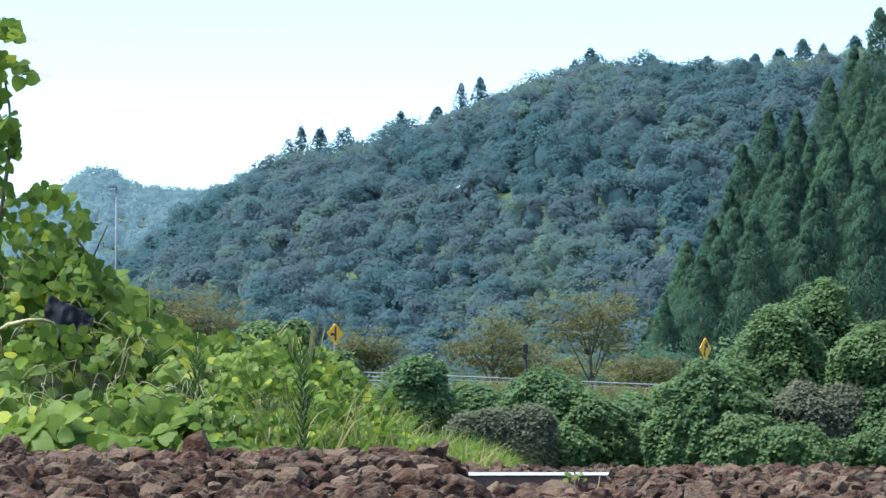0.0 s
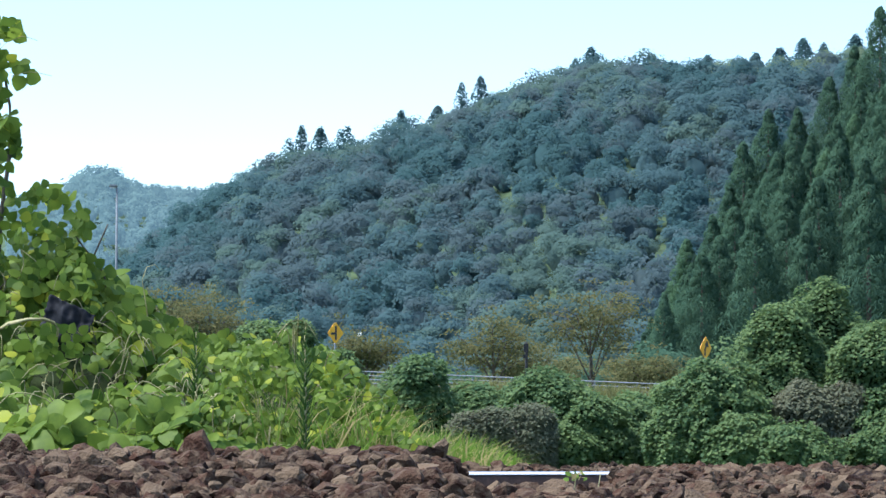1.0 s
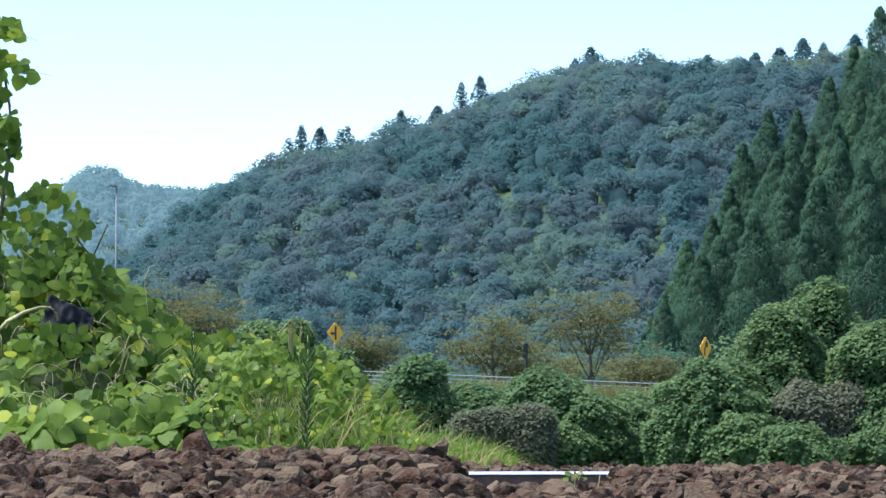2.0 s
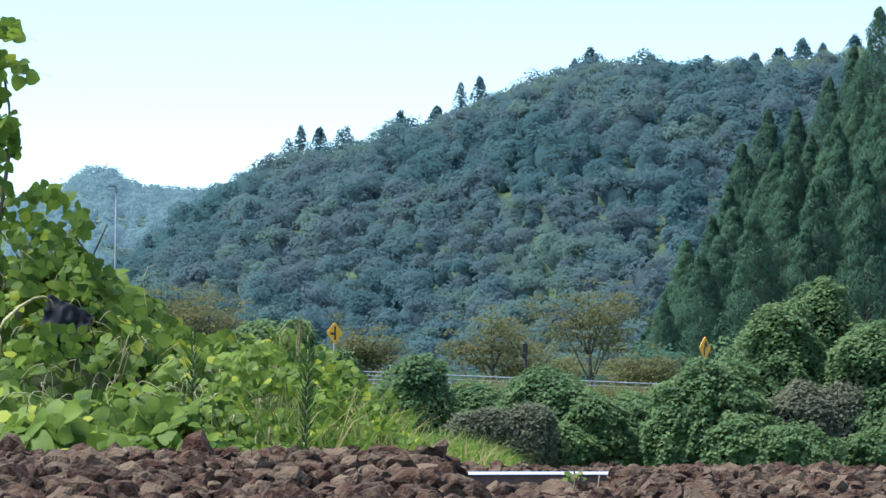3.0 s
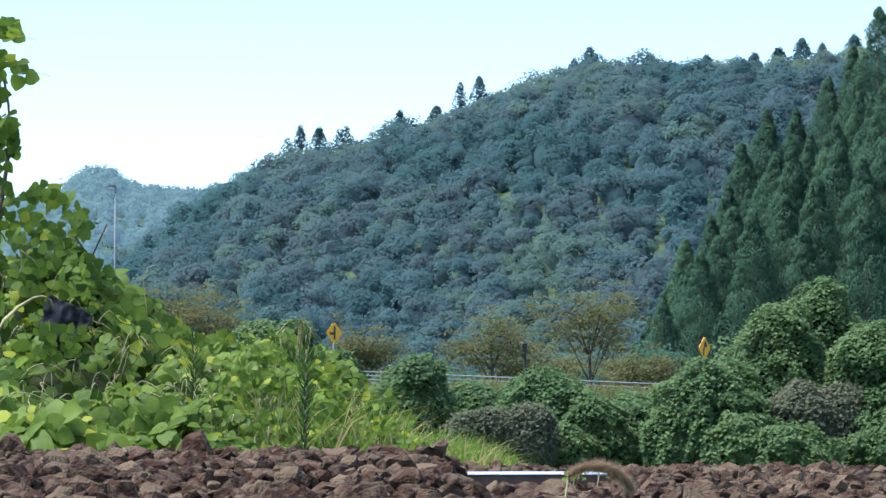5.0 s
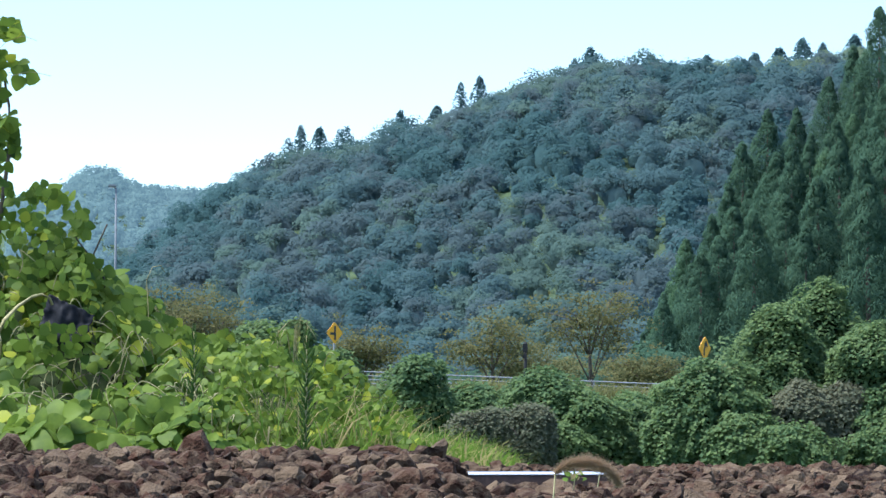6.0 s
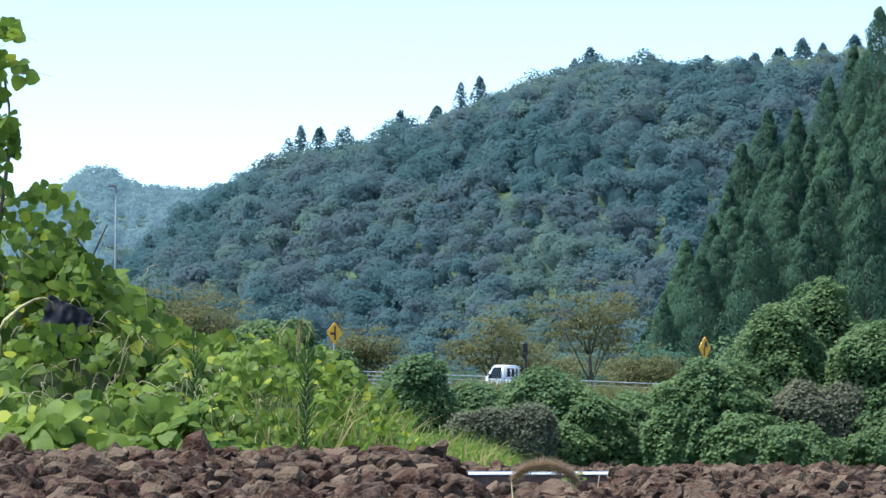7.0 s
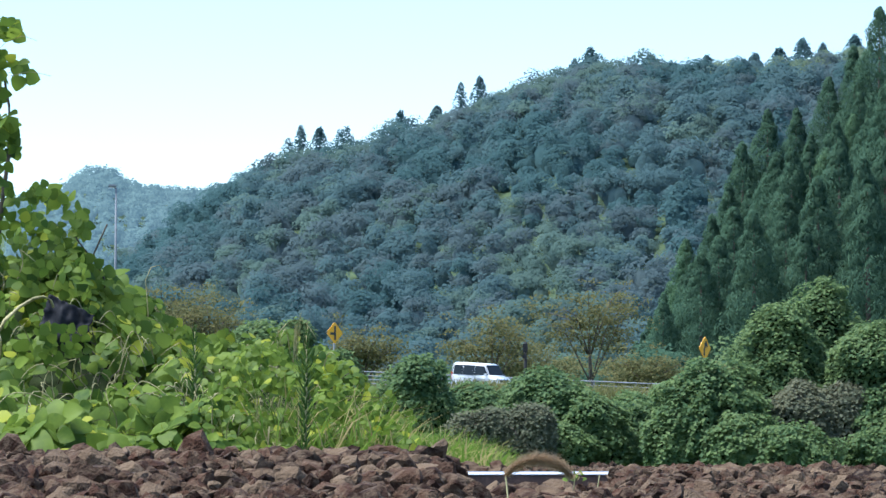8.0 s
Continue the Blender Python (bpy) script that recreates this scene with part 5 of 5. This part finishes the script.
# larger ones that stand out
for x, y, dz, d in [(-0.85, 7.1, 0.01, 0.12), (-0.80, 7.5, 0.01, 0.09), (-0.55, 8.0, 0.014, 0.12), (-0.02, 8.2, 0.012, 0.085), (-0.10, 8.3, 0.01, 0.07), (-0.42, 7.9, 0.0, 0.085)]:
    spots.append((x, y, dz, d))
sp = np.array(spots)
z = ballast_z(sp[:, 0], sp[:, 1]) + sp[:, 2]
way = rng.normal(size=(len(sp), 3)) * 0.6 + (0, 0, 1)
spin = rng.random(len(sp)) * 6.28
is_part = np.zeros(len(sp), bool)
cand = np.where((sp[:, 1] > 6.4) & (sp[:, 1] < 8.4) & (np.abs(sp[:, 0]) < 0.9) & (sp[:, 2] > -0.016))[0]
is_part[rng.permutation(cand)[:290]] = True
rot = turns(way, spin)
for i in np.where(is_part)[0]:
    m = Matrix.Translation((sp[i, 0], sp[i, 1], z[i])) @ Matrix([list(r) for r in rot[i]]).to_4x4()
    o = part("stone", STONE_MESH[i % 16], None, ballast, place=m)
    o.scale = (sp[i, 3],) * 3
pieces = []
for k in range(16):
    g = np.where(~is_part & (np.arange(len(sp)) % 16 == k))[0]
    pieces.append(strewn(*STONES[k], np.stack([sp[g, 0], sp[g, 1], z[g]], axis=1), rot[g], sp[g, 3]))
v, f = joined(pieces)
tagged(part("crushed_stone", mesh_of("crushed_stone", v, f, [M_STONE]), M_STONE, ballast), kind="stuff")


def motions():
    # the pickup climbs away along the near lane, the wagon comes down the far lane
    def drive(thing, times, speed, t0, s0, across, way):
        rows = []
        for t in times:
            s = s0 + way * speed * (t - t0)
            grade = 2.6 if -35 < s < 60 else 0.0
            rows.append((t, Matrix.Translation(road_at(s, across, 0.025)) @ pose(0, 0, 0, 0, -grade * way, 141 if way > 0 else -39)))
        walk(thing, rows)
    drive(truck, [0, 1, 2, 3, 4, 4.6, 5, 5.5, 6, 6.5, 7, 7.5, 8], 15.4, 7.0, 0.0, 0.0, 1)
    drive(van, [0, 1, 2, 3, 4, 4.7, 5.2, 5.8, 6.5, 7, 7.5, 8], 19.0, 8.0, 4.9, 3.1, -1)
    for car, speed in ((truck, 15.4), (van, 19.0)):
        for wh in [c for c in car.children if c.name.startswith("wheel")]:
            base = wh.matrix_basis.translation.copy()
            walk(wh, [(k / 30, Matrix.Translation(base) @ Matrix.Rotation(speed / 0.272 * k / 30, 4, "Y")) for k in range(0, 241)])

    # the foxtail bows and swings about its root
    rows = []
    for t, x, z in FOX_TIP:
        u = Vector((x - FOX_BASE.x, 0, z - FOX_BASE.z)) / 0.332
        flat = min(0.99, math.hypot(u.x, u.z))
        u *= flat / math.hypot(u.x, u.z)
        u.y = -math.sqrt(1 - flat * flat)
        side = Vector((u.z, 0, -u.x)).normalized()
        m = Matrix((tuple(side), tuple(u.cross(side)), tuple(u))).transposed()
        rows.append((t, Matrix.Translation(FOX_BASE) @ m.to_4x4()))
    walk(fox, rows)

    # the butterfly tumbles down and goes behind the bank
    path = [(0.0, 0.183, 3.32), (0.1, -0.282, 2.86), (0.2, -0.585, 2.53), (0.3, -0.853, 2.24), (0.4, -1.205, 2.16), (0.5, -1.339, 2.15), (0.6, -1.318, 2.18), (0.7, -1.226, 2.02), (0.8, -0.958, 1.98), (0.9, -0.761, 1.88), (1.0, -1.05, 1.47), (1.1, -1.10, 1.05), (1.4, -1.4, 0.9), (3.0, -2.6, 0.8), (5.0, -4.6, 1.2), (8.0, -9.5, 1.0)]
    walk(butterfly, [(t, pose(x, 45, z, 35, 10 * math.sin(t * 30), 20 * math.sin(t * 9))) for t, x, z in path])
    for sg, wing in zip((-1, 1), wings):
        walk(wing, [(k / 15, pose(0, 0, 0, 0, -sg * (25 + 38 * math.sin(k * 1.9)), 0)) for k in range(0, 121)])

    # the breeze in weeds, shoots and single leaves
    def nod(thing, times, home, ax, az):
        walk(thing, [(t, home @ pose(0, 0, 0, 0, a, 0)) for t, a in times])
    for thing, times in (
        (weed_main, [(0, -1.4), (0.5, -0.6), (1.0, -0.2), (1.5, 0.4), (2.4, 1.4), (3.5, 1.2), (4.5, 0.8), (5.8, 0.9), (6.5, 0.7), (7.2, 1.0), (8, 0.8)]),
        (weed_back, [(0, 1.0), (1.0, 0.2), (2.2, -0.8), (3.5, -0.4), (4.5, 0.0), (6, -0.3), (7, 0.2), (8, 0.0)]),
        (weed_small, [(0, 2), (1.0, 0.5), (2.5, -1), (4, 1), (6, -1), (8, 0)]),
        (shoot_low, [(0, 30), (0.5, 36), (1.0, 30), (1.6, 22), (2.4, 5), (2.8, 0), (3.5, 1), (4.0, -2), (4.5, 1), (5.8, -3), (6.5, -2), (7.0, 2), (8, 0)]),
        (shoot_high, [(0, 4), (0.6, -6), (1.5, 0), (2.8, -3), (3.5, 3), (4.5, -2), (6, 2), (7, -1), (8, 1)]),
        (plume, [(0, 7), (0.5, 3), (1.0, 0), (1.6, -2), (3.0, 2), (4.5, 3), (6, 1), (7, 2), (8, 1)]),
    ):
        nod(thing, times, thing.matrix_basis.copy(), 0, 0)
    for i, (leaf, m) in enumerate(sway):
        rows = []
        for k in range(0, 17):
            t = k * 0.5
            gust = 1.6 if t < 2 else 0.7
            rows.append((t, m @ pose(0, 0, 0, gust * 7 * math.sin(t * 3.1 + i * 1.3), gust * 6 * math.sin(t * 2.3 + i * 2.1), 0)))
        walk(leaf, rows)


# the way of the foxtail's bow: seconds, across, up
FOX_TIP = [
    (0.0, 0.0750, 0.0200),
    (1.0, 0.0900, 0.0280),
    (2.0, 0.0700, 0.0220),
    (3.0, 0.0850, 0.0260),
    (4.0, 0.0902, 0.0414),
    (4.2, 0.0891, 0.0453),
    (4.3, 0.0874, 0.0481),
    (4.4, 0.0902, 0.0515),
    (4.5, 0.0953, 0.0588),
    (4.6, 0.1325, 0.0773),
    (4.7, 0.1601, 0.0903),
    (5.0, 0.1556, 0.0802),
    (5.4, 0.1133, 0.0633),
    (5.8, 0.1240, 0.0768),
    (5.9, 0.1347, 0.0824),
    (6.0, 0.1426, 0.0852),
    (6.1, 0.1370, 0.0835),
    (6.2, 0.1190, 0.0802),
    (6.3, 0.1049, 0.0644),
    (6.4, 0.0913, 0.0616),
    (6.5, 0.0823, 0.0566),
    (6.6, 0.0789, 0.0560),
    (6.8, 0.0801, 0.0644),
    (7.0, 0.0975, 0.0824),
    (7.2, 0.0987, 0.0841),
    (7.5, 0.0902, 0.0818),
    (7.8, 0.0857, 0.0818),
    (8.0, 0.0919, 0.0880),
]

motions()
